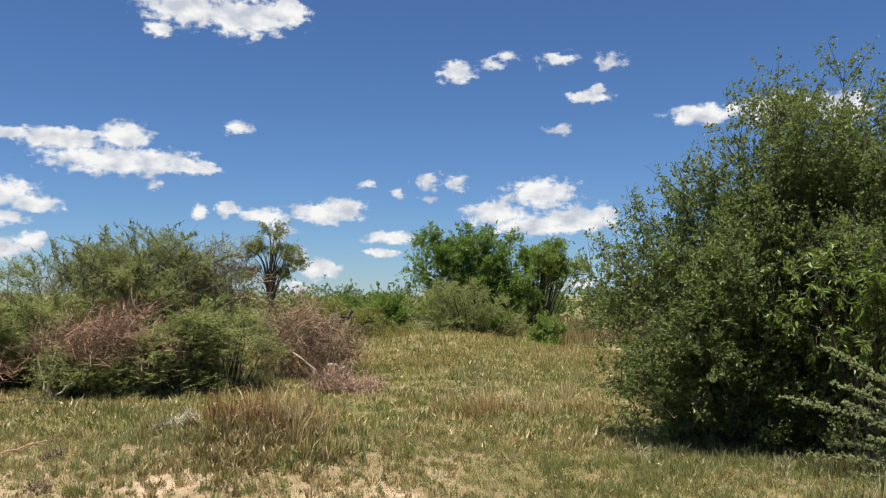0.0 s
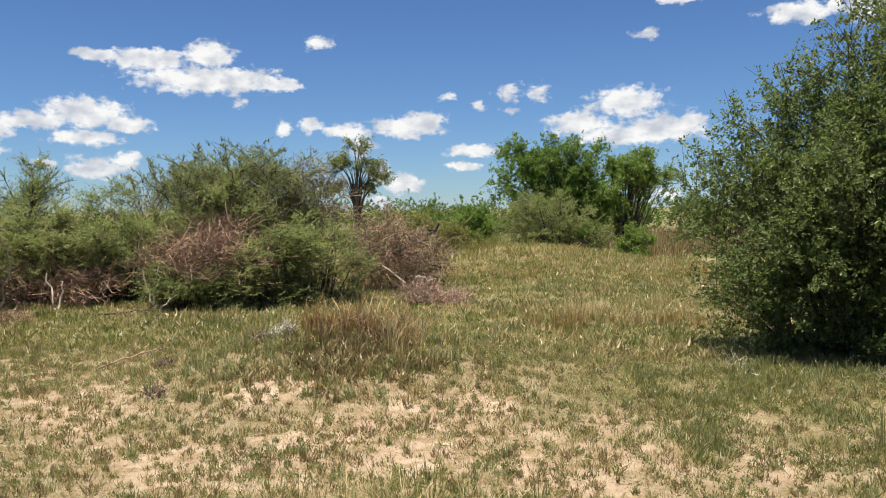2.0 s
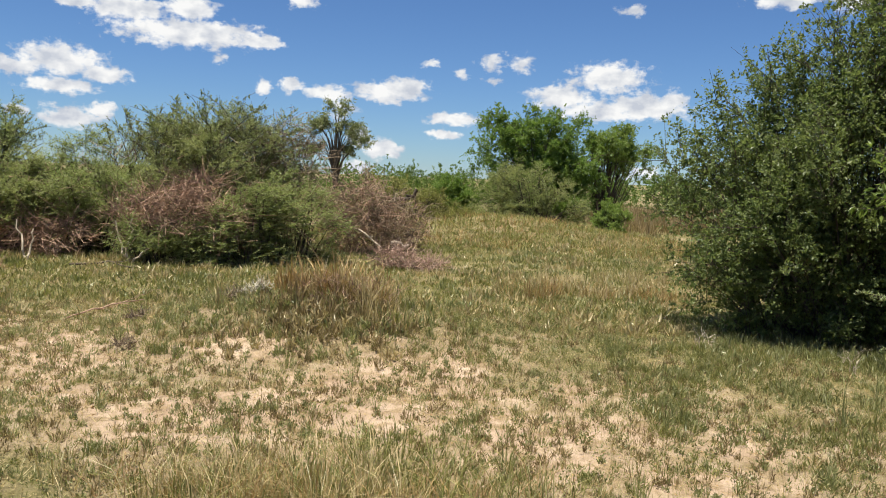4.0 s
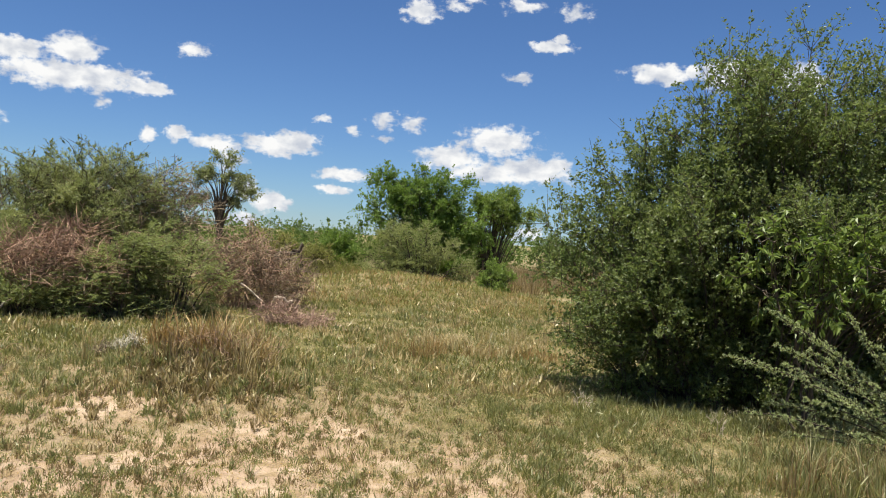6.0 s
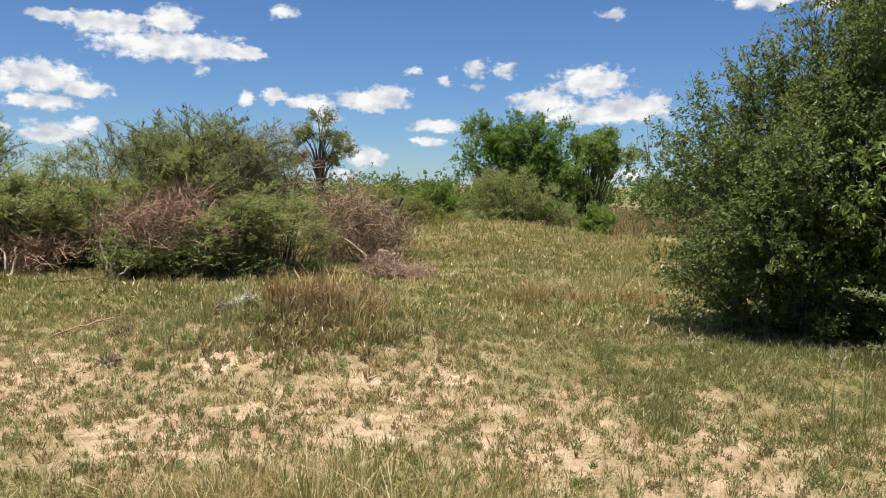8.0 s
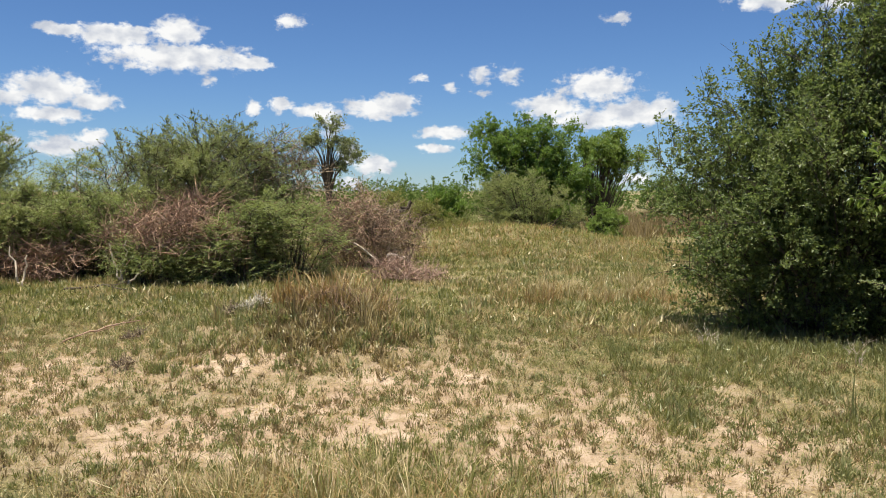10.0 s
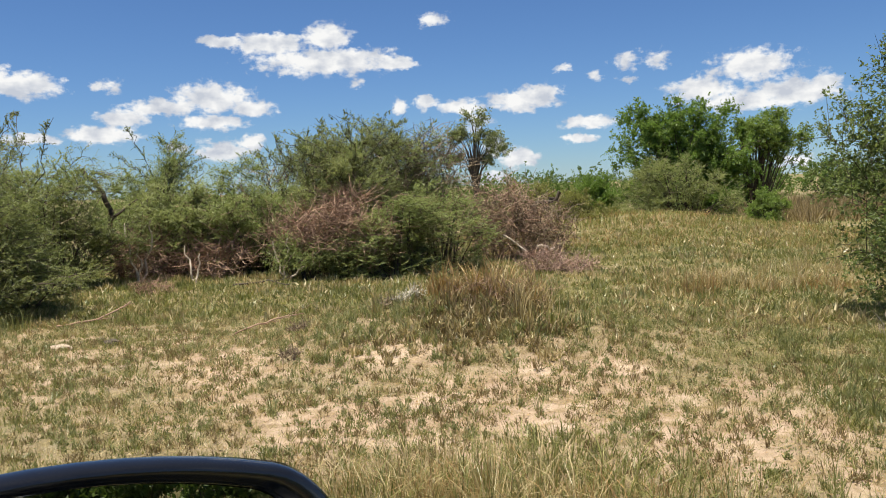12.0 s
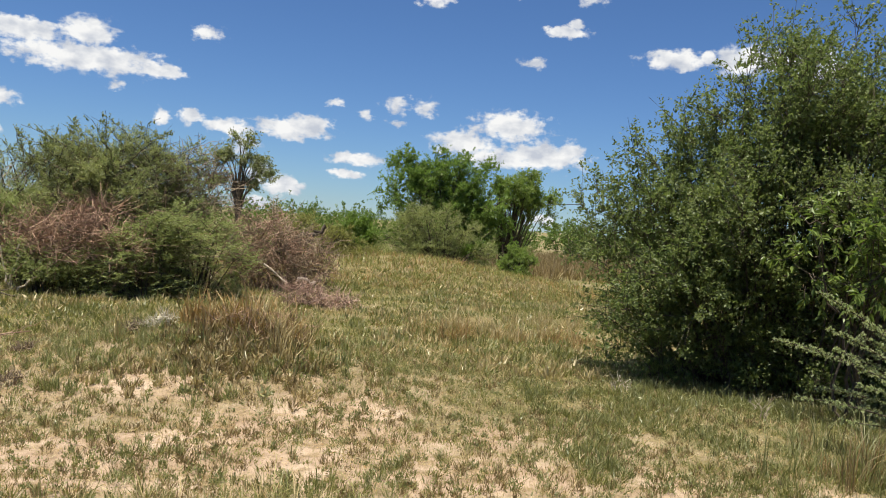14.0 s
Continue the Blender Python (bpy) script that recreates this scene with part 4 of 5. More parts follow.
arching_limbs(forked, [(-9.8, 15.9, 1.2, 1.1, 1.0, 1.1), (-9.9, 15.9, 2.1, 0.55, 0.5, 0.6)], 30, LEAF_THORN, long=0.8)
thorn("broad green thorn bush in the thicket", (-12.2, 15.6), [(-12.0, 15.6, 1.2, 1.4, 1.1, 1.3), (-13.6, 15.0, 1.3, 1.3, 1.2, 1.3)], LEAF_THORN, 80, twigs=11, leaf=(0.055, 0.02))
near_lobes = [(-9.6, 10.3, 1.4, 1.5, 1.4, 1.3), (-10.6, 10.2, 1.9, 1.3, 1.2, 1.2), (-8.7, 9.9, 0.65, 1.1, 1.0, 0.7), (-8.9, 9.4, 0.35, 0.8, 0.5, 0.35)]
near_bush = thorn("large fresh green thorn bush with low drooping boughs", (-9.7, 10.3), near_lobes, LEAF_NEAR, 165, twigs=14, leaves=17, leaf=(0.042, 0.0145), droop=0.1, gather=0.5, start=0.25)
arching_limbs(near_bush, near_lobes, 40, LEAF_NEAR, 0.026, 0.9)
thorn("green thorn bush linking the thicket", (-10.6, 12.9), [(-10.6, 12.7, 1.15, 1.3, 1.0, 1.2), (-12.2, 12.4, 1.5, 1.2, 1.1, 1.3), (-9.7, 13.4, 1.2, 0.9, 0.7, 1.15)], LEAF_NEAR, 120, 200, DEAD_GREY)
thorn("olive thorn bush in the thicket's gap", (-8.9, 15.0), [(-8.9, 15.0, 0.9, 0.9, 0.8, 0.9)], LEAF_ACACIA, 50, 110, DEAD_GREY)
dead_brush("dead_brush", "grey-brown leafless thorn twigs on top of the thicket", (-3.9, 16.4), [(-4.0, 16.3, 1.9, 0.75, 0.6, 0.75)], 500, DEAD_GREY, 0.6, "dead brush", up=0.4)
dead_brush("dead_brush", "reddish-brown tangle of dead thorn branches", (-5.4, 14.7), [(-5.45, 14.2, 0.9, 0.75, 0.45, 0.45), (-6.2, 14.4, 0.75, 0.6, 0.45, 0.4), (-5.2, 14.8, 1.3, 0.45, 0.4, 0.3), (-4.6, 14.2, 0.8, 0.45, 0.3, 0.3)], 1500, DEAD_PINK, 0.5, "dead brush")
dead_brush("dead_brush", "reddish-brown tangle of dead thorn branches", (-7.9, 14.6), [(-7.8, 14.4, 0.4, 0.8, 0.4, 0.32), (-9.3, 14.2, 0.45, 0.8, 0.5, 0.4)], 1000, DEAD_PINK, 0.5, "dead brush")
dead_brush("dead_brush", "low mound of rusty dead branches beside the thicket", (-2.7, 17.4), [(-2.75, 17.3, 0.8, 0.9, 0.7, 0.82), (-1.95, 17.8, 0.55, 0.6, 0.5, 0.55)], 1200, DEAD_PINK, 0.4, "dead brush")
dead_brush("dead_brush", "grey-brown dead branches heaped on the rusty mound", (-2.4, 17.5), [(-2.75, 17.4, 0.85, 0.9, 0.7, 0.85), (-1.95, 17.8, 0.6, 0.6, 0.5, 0.55)], 900, DEAD_GREY, 0.5, "dead brush", up=0.3)
dead_brush("dead_brush", "small pinkish heap of dead twigs on the grass", (-1.5, 15.0), [(-1.75, 15.0, 0.18, 0.42, 0.3, 0.24), (-1.15, 15.0, 0.1, 0.45, 0.25, 0.13)], 900, PINK_TWIGS, 0.28, "dead brush", thick=0.005)

# ---------------------------------------------------------------- trees and bushes beyond
boughs("small_tree", "small open-crowned grey-green tree against the sky", "tree", (-6.15, 32.0),
       [(-6.5, 32, 4.1, 0.5, 0.4, 0.28), (-5.85, 32, 4.1, 0.35, 0.3, 0.25), (-6.95, 32, 3.5, 0.45, 0.4, 0.25), (-6.25, 32, 3.45, 0.4, 0.4, 0.2), (-5.4, 32, 3.35, 0.5, 0.4, 0.2),
        (-5.05, 32, 2.9, 0.42, 0.3, 0.18), (-6.95, 32, 2.7, 0.4, 0.3, 0.25), (-5.7, 32, 2.6, 0.3, 0.3, 0.15)],
       LEAF_GREY, 46, 9, 4, 7, (0.085, 0.042), 0.34, 0.18, 0.0, 0.4, thick=0.05, low=0.0, stems=6, start=0.72, gather=0.99, taper=0.2, trunk=2.1)
boughs("leafy_tree", "broad bright green tree behind a grassy rise", "tree", (1.5, 27.2),
       [(1.3, 27, 2.9, 1.25, 1.1, 1.1), (-0.3, 27.2, 3.75, 0.36, 0.4, 0.42), (2.8, 27.2, 2.7, 1.15, 1.1, 1.1), (0.3, 27, 2.2, 1.1, 1.0, 1.4), (1.4, 26.6, 1.4, 1.6, 0.8, 1.0), (3.0, 27.0, 1.3, 1.0, 0.8, 0.9), (0.6, 26.8, 3.1, 0.8, 0.6, 0.75), (2.1, 26.8, 3.1, 0.85, 0.7, 0.85)],
       LEAF_MID, 170, 11, 4, 8, (0.105, 0.046), 0.5, 0.24, 0.2, thick=0.07, low=0.5, stems=9, droop=0.1, gather=0.8, trunk=0.6)
boughs("leafy_tree", "green tree with an open spreading side", "tree", (3.6, 27.8),
       [(3.9, 27.6, 2.95, 0.7, 0.7, 0.7), (4.85, 27.6, 3.0, 0.5, 0.5, 0.42), (4.4, 27.6, 2.4, 0.5, 0.5, 0.35), (5.15, 27.6, 2.5, 0.25, 0.3, 0.3)], LEAF_PALE, 48, 9, 4, 8, (0.10, 0.04), 0.42, 0.2, 0.2, thick=0.06, low=0.4, stems=8, start=0.6, gather=0.9, droop=0.2)
boughs("acacia_bush", "pale green thorn bush with bare arching twigs", "bush", (1.3, 23.8),
       [(1.0, 23.9, 1.3, 0.95, 0.8, 1.0), (0.1, 24.0, 1.1, 0.7, 0.7, 0.8), (1.9, 23.8, 0.9, 0.9, 0.7, 0.7)], LEAF_ACACIA, 80, 10, 5, 11, (0.055, 0.02), 0.5, 0.2, 0.0, 0.7, bare_twigs=90, gather=0.75)
boughs("bush", "rounded dark green bush behind the rise", "bush", (-1.5, 30),
       [(-1.55, 30, 1.2, 0.6, 0.6, 0.75), (-1.0, 30, 0.9, 0.6, 0.5, 0.6)], LEAF_MID, 30, 9, 4, 9, (0.1, 0.045), 0.35, 0.2, 0.3, low=0.4)
boughs("bush", "small rounded green bush on the clearing's far edge", "bush", (3.35, 23.2),
       [(3.35, 23.2, 0.6, 0.55, 0.45, 0.55)], LEAF_PALE, 34, 9, 4, 9, (0.06, 0.028), 0.24, 0.14, 0.5, low=0.4)
boughs("bush", "olive scrub sloping down behind dead branches", "bush", (-2.4, 22.5),
       [(-2.9, 22.5, 0.9, 0.9, 0.7, 0.75), (-2.0, 22.3, 0.75, 0.8, 0.7, 0.65), (-1.2, 22.2, 0.5, 0.6, 0.5, 0.45)], LEAF_OLIVE, 80, 9, 4, 6, (0.075, 0.032), 0.4, 0.18, 0.2, 0.5, gather=0.3, bare_twigs=160)
boughs("bush", "low grey-green bush behind dead branches", "bush", (-4.0, 24.0),
       [(-4.2, 24, 0.7, 1.0, 0.8, 0.6)], LEAF_ACACIA, 36, 9, 4, 10, (0.06, 0.024), 0.4, 0.2, 0.2, 0.5, gather=0.4)
for bx, by, hz in [(-4.6, 50, 2.5), (-14, 52, 2.3), (9.8, 47, 2.1), (12.2, 48, 2.4), (14.8, 47, 2.2), (17.5, 49, 2.7), (6.5, 50, 2.4), (-9.5, 55, 2.2), (1.5, 54, 2.6), (-19, 46, 2.6), (-24, 44, 2.8),
                   (-29, 42, 2.7), (-34, 40, 2.9), (-39, 38, 2.8), (-22, 33, 2.3), (-27, 30, 2.5), (-17, 34, 2.2), (-12, 44, 2.3), (21, 46, 2.6), (25, 44, 2.8), (-1.5, 58, 2.4), (4, 57, 2.5), (-7, 60, 2.5)]:
    hz *= 0.62 if bx < 5 else 1.0
    shrub("far_bush", "distant dark green bush at the edge of dry grass", "bush", (bx, by),
          [(bx, by, hz * 0.5, 1.7, 1.2, hz * 0.5), (bx + 1.3, by + 0.5, hz * 0.4, 1.3, 1.0, hz * 0.42)], LEAF_FAR, 38, 9, 8, (0.16, 0.08), 0.28, 0.3, 4, 0, group="distant bushes", fine=False)
for k in range(22):
    bx, by, hz = -24 + 3.1 * k + rng.uniform(-1, 1), 66 + rng.uniform(-4, 6), rng.uniform(2.0, 3.0)
    shrub("far_bush", "dark bush in the distant tree line", "bush", (bx, by), [(bx, by, hz * 0.5, 2.0, 1.2, hz * 0.5), (bx + 1.6, by, hz * 0.36, 1.4, 1.0, hz * 0.36)],
          LEAF_FAR, 30, 8, 9, (0.2, 0.11), 0.34, 0.35, 3, 0, group="distant bushes", fine=False)


# ---------------------------------------------------------------- grass
def scatter(n, x0, x1, y0, y1, want):
    """About n places in a stretch of the plan, thinned by want(x, y) from 0 to 1, none in the view's dead ground."""
    x, y = rng.uniform(x0, x1, n), rng.uniform(y0, y1, n)
    keep = (rng.random(n) < want(x, y)) & (x > -0.98 * y - 1.5) & (x < 0.72 * y + 1.5)
    return x[keep], y[keep]


lawn = lambda x, y: np.clip(1.1 - 1.0 * bare(x, y), 0.05, 1) * np.clip(2.2 * soft_noise(x, y, 0.30, 11) - 0.35, 0.03, 1)
x, y = scatter(17000, -10, 8.5, 3.6, 10, lawn)
tufts("short_grass", "short green and yellowing grass tufts on sand", x, y, 10, rng.uniform(0.025, 0.075, len(x)), 0.0045, rng.uniform(0.02, 0.06, len(x)), GRASS_GREEN, 1.0, short=True)
# crowded little plants with sand between them
fade = lambda y: np.clip((13 - y) / 3.5, 0, 1)
crowd = lambda x, y, seed: np.clip(3.4 * soft_noise(x, y, 0.32, seed) - 1.0, 0.10, 1) * (1.0 - 0.2 * bare(x, y)) * fade(y) * np.where(y < 6.5, 1.0, 0.78)
x, y = scatter(11500, -11, 9, 3.7, 13, lambda x, y: crowd(x, y, 31))
herbs("leafy_clumps", "small bushy green weeds standing singly on the sand", x, y, 32, rng.uniform(0.015, 0.05, len(x)), rng.uniform(0.03, 0.11, len(x)), (0.018, 0.0095), GRASS_WEED, True)
x, y = scatter(10000, -11, 9, 3.7, 13, lambda x, y: crowd(x, y, 32))
herbs("grassy_clumps", "small yellow-green grass clumps standing on the sand", x, y, 24, rng.uniform(0.015, 0.05, len(x)), rng.uniform(0.02, 0.09, len(x)), (0.036, 0.006), GRASS_GREEN, True)
x, y = scatter(14500, -11, 9, 3.7, 13, lambda x, y: crowd(x, y, 33))
herbs("dried_clumps", "small crumbly dried weeds standing on the sand", x, y, 20, rng.uniform(0.015, 0.05, len(x)), rng.uniform(0.02, 0.10, len(x)), (0.032, 0.007), GRASS_BROWN, True)
x, y = scatter(2600, -10, 8, 3.8, 10, lambda x, y: (0.35 + 0.65 * bare(x, y)) * (0.2 + 0.8 * soft_noise(x, y, 0.7, 36)))
herbs("stout_clumps", "stout dark green weeds on open sand", x, y, 52, rng.uniform(0.02, 0.06, len(x)), rng.uniform(0.05, 0.13, len(x)), (0.021, 0.011), GRASS_WEED, True)
x, y = scatter(2600, -10, 8, 3.8, 10, lambda x, y: (0.35 + 0.65 * bare(x, y)) * (0.2 + 0.8 * soft_noise(x, y, 0.7, 37)))
herbs("stout_clumps", "stout withered brown weeds on open sand", x, y, 40, rng.uniform(0.02, 0.055, len(x)), rng.uniform(0.04, 0.13, len(x)), (0.034, 0.008), GRASS_BROWN, True)
x, y = scatter(9000, -11, 9, 3.7, 13, lambda x, y: np.clip(3.2 * soft_noise(x, y, 0.6, 35) - 0.9, 0.08, 1) * (1.0 - 0.3 * (x > 0.5)) * fade(y))
tufts("straw_tufts", "small upright straw tufts between the weeds", x, y, 16, rng.uniform(0.04, 0.14, len(x)), 0.0036, 0.025, GRASS_DRY, 0.8, short=True)
x, y = scatter(6000, -14, 11, 10, 20, lambda x, y: 0.5 + 0.5 * soft_noise(x, y, 1.1, 12))
tufts("short_grass", "short green grass across the clearing", x, y, 9, rng.uniform(0.04, 0.12, len(x)), 0.016, 0.07, GRASS_GREEN, 0.9, short=True)
x, y = scatter(6500, -16, 16, 20, 46, lambda x, y: 0.8 + 0 * x)
tufts("short_grass", "grass on the rise and the far clearing", x, y, 7, rng.uniform(0.08, 0.2, len(x)), 0.024, 0.14, GRASS_GREEN, 0.6, short=True)
x, y = scatter(10000, -10, 8.5, 3.6, 10, lambda x, y: np.clip(0.75 - 0.5 * bare(x, y), 0.1, 1) * (0.2 + 0.8 * soft_noise(x, y, 1.2, 13)) * (1 - 0.4 * (x > 0.5)))
tufts("dry_grass", "short dry straw lying among green grass", x, y, 9, rng.uniform(0.03, 0.12, len(x)), 0.0042, rng.uniform(0.03, 0.09, len(x)), GRASS_DRY, 1.1, short=True)
x, y = scatter(6000, -14, 11, 10, 21, lambda x, y: 0.25 + 0.75 * soft_noise(x, y, 1.6, 14))
tufts("dry_grass", "dry straw across the clearing", x, y, 7, rng.uniform(0.04, 0.16, len(x)), 0.013, 0.06, GRASS_DRY, 1.0, short=True)
x, y = scatter(1200, -6, 12, 19, 30, lambda x, y: 0.9 * bump_at(x, y, 0.5, 21.5, 4.5, 2.5) + 0.25)
tufts("dry_grass", "yellow dry grass along the rise", x, y, 9, rng.uniform(0.05, 0.14, len(x)), 0.014, 0.16, GRASS_DRY, 1.0, short=True)
x, y = scatter(2400, 4, 17, 29, 46, lambda x, y: 0.9 + 0 * x)
tufts("tall_brown_grass", "tall brown grass in the far field", x, y, 10, rng.uniform(0.4, 0.8, len(x)), 0.03, 0.2, GRASS_BROWN, 0.35, short=True)
# small leafy herbs on the sand and in the sward
green_spot = lambda x, y: (0.35 + 0.65 * (1 - bare(x, y))) * np.clip(2.4 * soft_noise(x, y, 0.28, 15) - 0.7, 0.02, 1)
x, y = scatter(5000, -10, 8, 3.7, 10, green_spot)
herbs("low_herbs", "low green leafy herbs scattered over the sand", x, y, 12, rng.uniform(0.03, 0.085, len(x)), rng.uniform(0.02, 0.07, len(x)), (0.025, 0.008), GRASS_WEED)
x, y = scatter(9000, -10, 8, 3.7, 10, lambda x, y: (0.25 + 0.75 * (1 - bare(x, y))) * np.clip(2.4 * soft_noise(x, y, 0.35, 16) - 0.7, 0.03, 1))
herbs("dry_herbs", "low dried leafy herbs among the grass", x, y, 9, rng.uniform(0.03, 0.09, len(x)), rng.uniform(0.02, 0.06, len(x)), (0.024, 0.007), GRASS_DRY)
x, y = scatter(11000, -14, 11, 9.5, 20, lambda x, y: np.clip(2.2 * soft_noise(x, y, 0.6, 17) - 0.5, 0.05, 1))
herbs("low_herbs", "low green herbs and grass across the clearing", x, y, 8, rng.uniform(0.05, 0.13, len(x)), rng.uniform(0.03, 0.08, len(x)), (0.07, 0.023), GRASS_GREEN, True)
x, y = scatter(7000, -14, 11, 9.5, 21, lambda x, y: np.clip(2.2 * soft_noise(x, y, 0.8, 18) - 0.6, 0.05, 1))
herbs("low_herbs", "darker green herbs across the clearing", x, y, 8, rng.uniform(0.05, 0.14, len(x)), rng.uniform(0.03, 0.09, len(x)), (0.065, 0.022), GRASS_WEED, True)
x, y = scatter(420, -9, 7.5, 3.8, 10, lambda x, y: 0.25 + 0.9 * soft_noise(x, y, 0.5, 15))
tufts("upright_herbs", "small dark green upright herbs on the sand", x, y, 26, rng.uniform(0.05, 0.13, len(x)), 0.005, rng.uniform(0.015, 0.03, len(x)), GRASS_WEED, 0.6)
x, y = scatter(60000, -10, 8, 3.6, 11, lambda x, y: 0.25 + 0.6 * soft_noise(x, y, 0.5, 21))
litter("straw_litter", "bits of dry straw lying on the ground", x, y, 0.042, 0.005, GRASS_DRY)
x, y = scatter(30000, -10, 8, 3.6, 11, lambda x, y: 0.15 + 0.6 * soft_noise(x, y, 0.4, 22))
litter("leaf_litter", "dark dead leaf bits lying on the ground", x, y, 0.03, 0.011, GRASS_RUST)
# thicker tussocks that break up the sward
for n, x0, x1, y0, y1, size, tall, leaf, mat, words in [(1000, -9, 8.5, 4.2, 11, (0.04, 0.11), (0.04, 0.10), (0.05, 0.0065), GRASS_WEED, "dark green grass tussocks on thin sward"),
                                                        (900, -9, 8.5, 4.2, 11, (0.05, 0.12), (0.04, 0.09), (0.05, 0.0065), GRASS_GREEN, "yellow-green grass tussocks on thin sward"),
                                                        (900, -13, 10, 10.5, 19, (0.08, 0.24), (0.05, 0.13), (0.085, 0.024), GRASS_WEED, "dark green tussocks across the clearing"),
                                                        (1500, -13, 10, 9.0, 21, (0.07, 0.2), (0.05, 0.16), (0.09, 0.022), GRASS_DRY, "pale straw tussocks across the clearing")]:
    x, y = scatter(n, x0, x1, y0, y1, lambda x, y: np.clip(2.6 * soft_noise(x, y, 0.9, 51) - 0.6, 0.05, 1) * (1 - 0.6 * bare(x, y)))
    herbs("grass_tussocks", words, x, y, 34, rng.uniform(*size, len(x)), rng.uniform(*tall, len(x)), leaf, mat, True)
for n, size, tall, leaf, mat, words in [(700, (0.03, 0.10), (0.05, 0.13), (0.05, 0.009), GRASS_WEED, "dark green grass towards the tall bush"), (500, (0.03, 0.10), (0.05, 0.14), (0.06, 0.008), GRASS_GREEN, "green grass towards the tall bush")]:
    x, y = scatter(n, 1.2, 5.6, 4.8, 8.8, lambda x, y: np.clip(4.5 * soft_noise(x, y, 0.45, 61) - 1.8, 0.05, 1))
    herbs("grass_tussocks", words, x, y, 44, rng.uniform(*size, len(x)), rng.uniform(*tall, len(x)), leaf, mat, True)
# taller stands
def stand(cx, cy, sx, sy, spots, each):
    """Places for grass that grows in uneven bunches, and how tall each bunch grows."""
    ox, oy, oh = rng.normal(cx, sx, spots), rng.normal(cy, sy, spots), rng.uniform(0.35, 1.0, spots)
    i = np.repeat(np.arange(spots), each)
    return ox[i] + rng.normal(0, 0.07, len(i)), oy[i] + rng.normal(0, 0.07, len(i)), oh[i]


for cx, cy, sx, sy, spots, tall, wide, mat, words in [(-1.95, 8.6, 0.28, 0.2, 15, 0.40, 0.006, GRASS_RUST, "tall rusty dry grass on top of the sandy hump"),
                                                      (-1.4, 8.4, 0.28, 0.2, 26, 0.44, 0.006, GRASS_RUST, "tall rusty dry grass on the crest of the hump"),
                                                      (-1.35, 8.15, 0.30, 0.22, 30, 0.28, 0.008, GRASS_BROWN, "brown withered grass on the hump's slope"),
                                                      (-1.5, 8.25, 0.38, 0.22, 24, 0.40, 0.006, GRASS_DRY, "pale straw among the hump's tall grass"),
                                                      (-1.35, 8.1, 0.45, 0.3, 12, 0.22, 0.008, GRASS_WEED, "dark green grass on the sandy hump"),
                                                      (-0.8, 8.5, 0.3, 0.25, 14, 0.28, 0.006, GRASS_GREEN, "yellow-green grass on the hump's shoulder")]:
    x, y, h = stand(cx, cy, sx, sy, spots, 2)
    tufts("tall_grass_tuft", words, x, y, 11, tall * h, wide * 1.7, 0.03, mat, 0.38)
for n, sx, mat, leaf, words in [(110, 0.42, GRASS_BROWN, (0.06, 0.013), "withered brown weeds on the front of the hump"), (50, 0.55, GRASS_WEED, (0.05, 0.018), "grey-green weeds on the front of the hump"), (60, 0.5, GRASS_DRY, (0.06, 0.014), "pale dried weeds on the front of the hump")]:
    x, y = rng.normal(-1.65, sx, n), rng.normal(7.75, 0.3, n)
    herbs("hump_weeds", words, x, y, 40, rng.uniform(0.025, 0.06, n), rng.uniform(0.06, 0.19, n), leaf, mat, True)
x = rng.normal(-2.5, 0.8, 170); y = rng.normal(7.9, 0.5, 170)
tufts("tall_grass_tuft", "spiky green grass on the slope of the hump", x, y, 34, rng.uniform(0.06, 0.15, 170), 0.005, 0.03, GRASS_WEED, 0.5)
x = rng.normal(-0.95, 0.45, 95); y = rng.normal(3.95, 0.35, 95)
tufts("tall_grass_tuft", "tall mixed straw and green grass nearest the car", x, y, 16, rng.uniform(0.08, 0.36, 95), 0.005, 0.06, GRASS_DRY, 0.6)
x = rng.normal(-0.7, 0.6, 95); y = rng.normal(3.95, 0.35, 95)
tufts("tall_grass_tuft", "tall rusty grass nearest the car", x, y, 16, rng.uniform(0.08, 0.34, 95), 0.004, 0.05, GRASS_RUST, 0.6)
x = rng.normal(-0.55, 0.5, 170); y = rng.normal(4.0, 0.4, 170)
tufts("tall_grass_tuft", "tall green grass nearest the car", x, y, 14, rng.uniform(0.08, 0.34, 170), 0.006, 0.05, GRASS_GREEN, 0.6)
x, y = scatter(5200, -5, 7, 18.5, 24, lambda x, y: 0.35 + 0.65 * soft_noise(x, y, 0.7, 41))
tufts("rise_grass", "yellow-green grass over the low rise", x, y, 7, rng.uniform(0.05, 0.17, len(x)), 0.022, 0.09, GRASS_GREEN, 0.8, short=True)
x, y = scatter(2600, -5, 7, 18.5, 24, lambda x, y: 0.2 + 0.8 * soft_noise(x, y, 0.6, 42))
tufts("rise_grass", "rusty dry grass over the low rise", x, y, 7, rng.uniform(0.05, 0.2, len(x)), 0.02, 0.08, GRASS_RUST, 0.8, short=True)
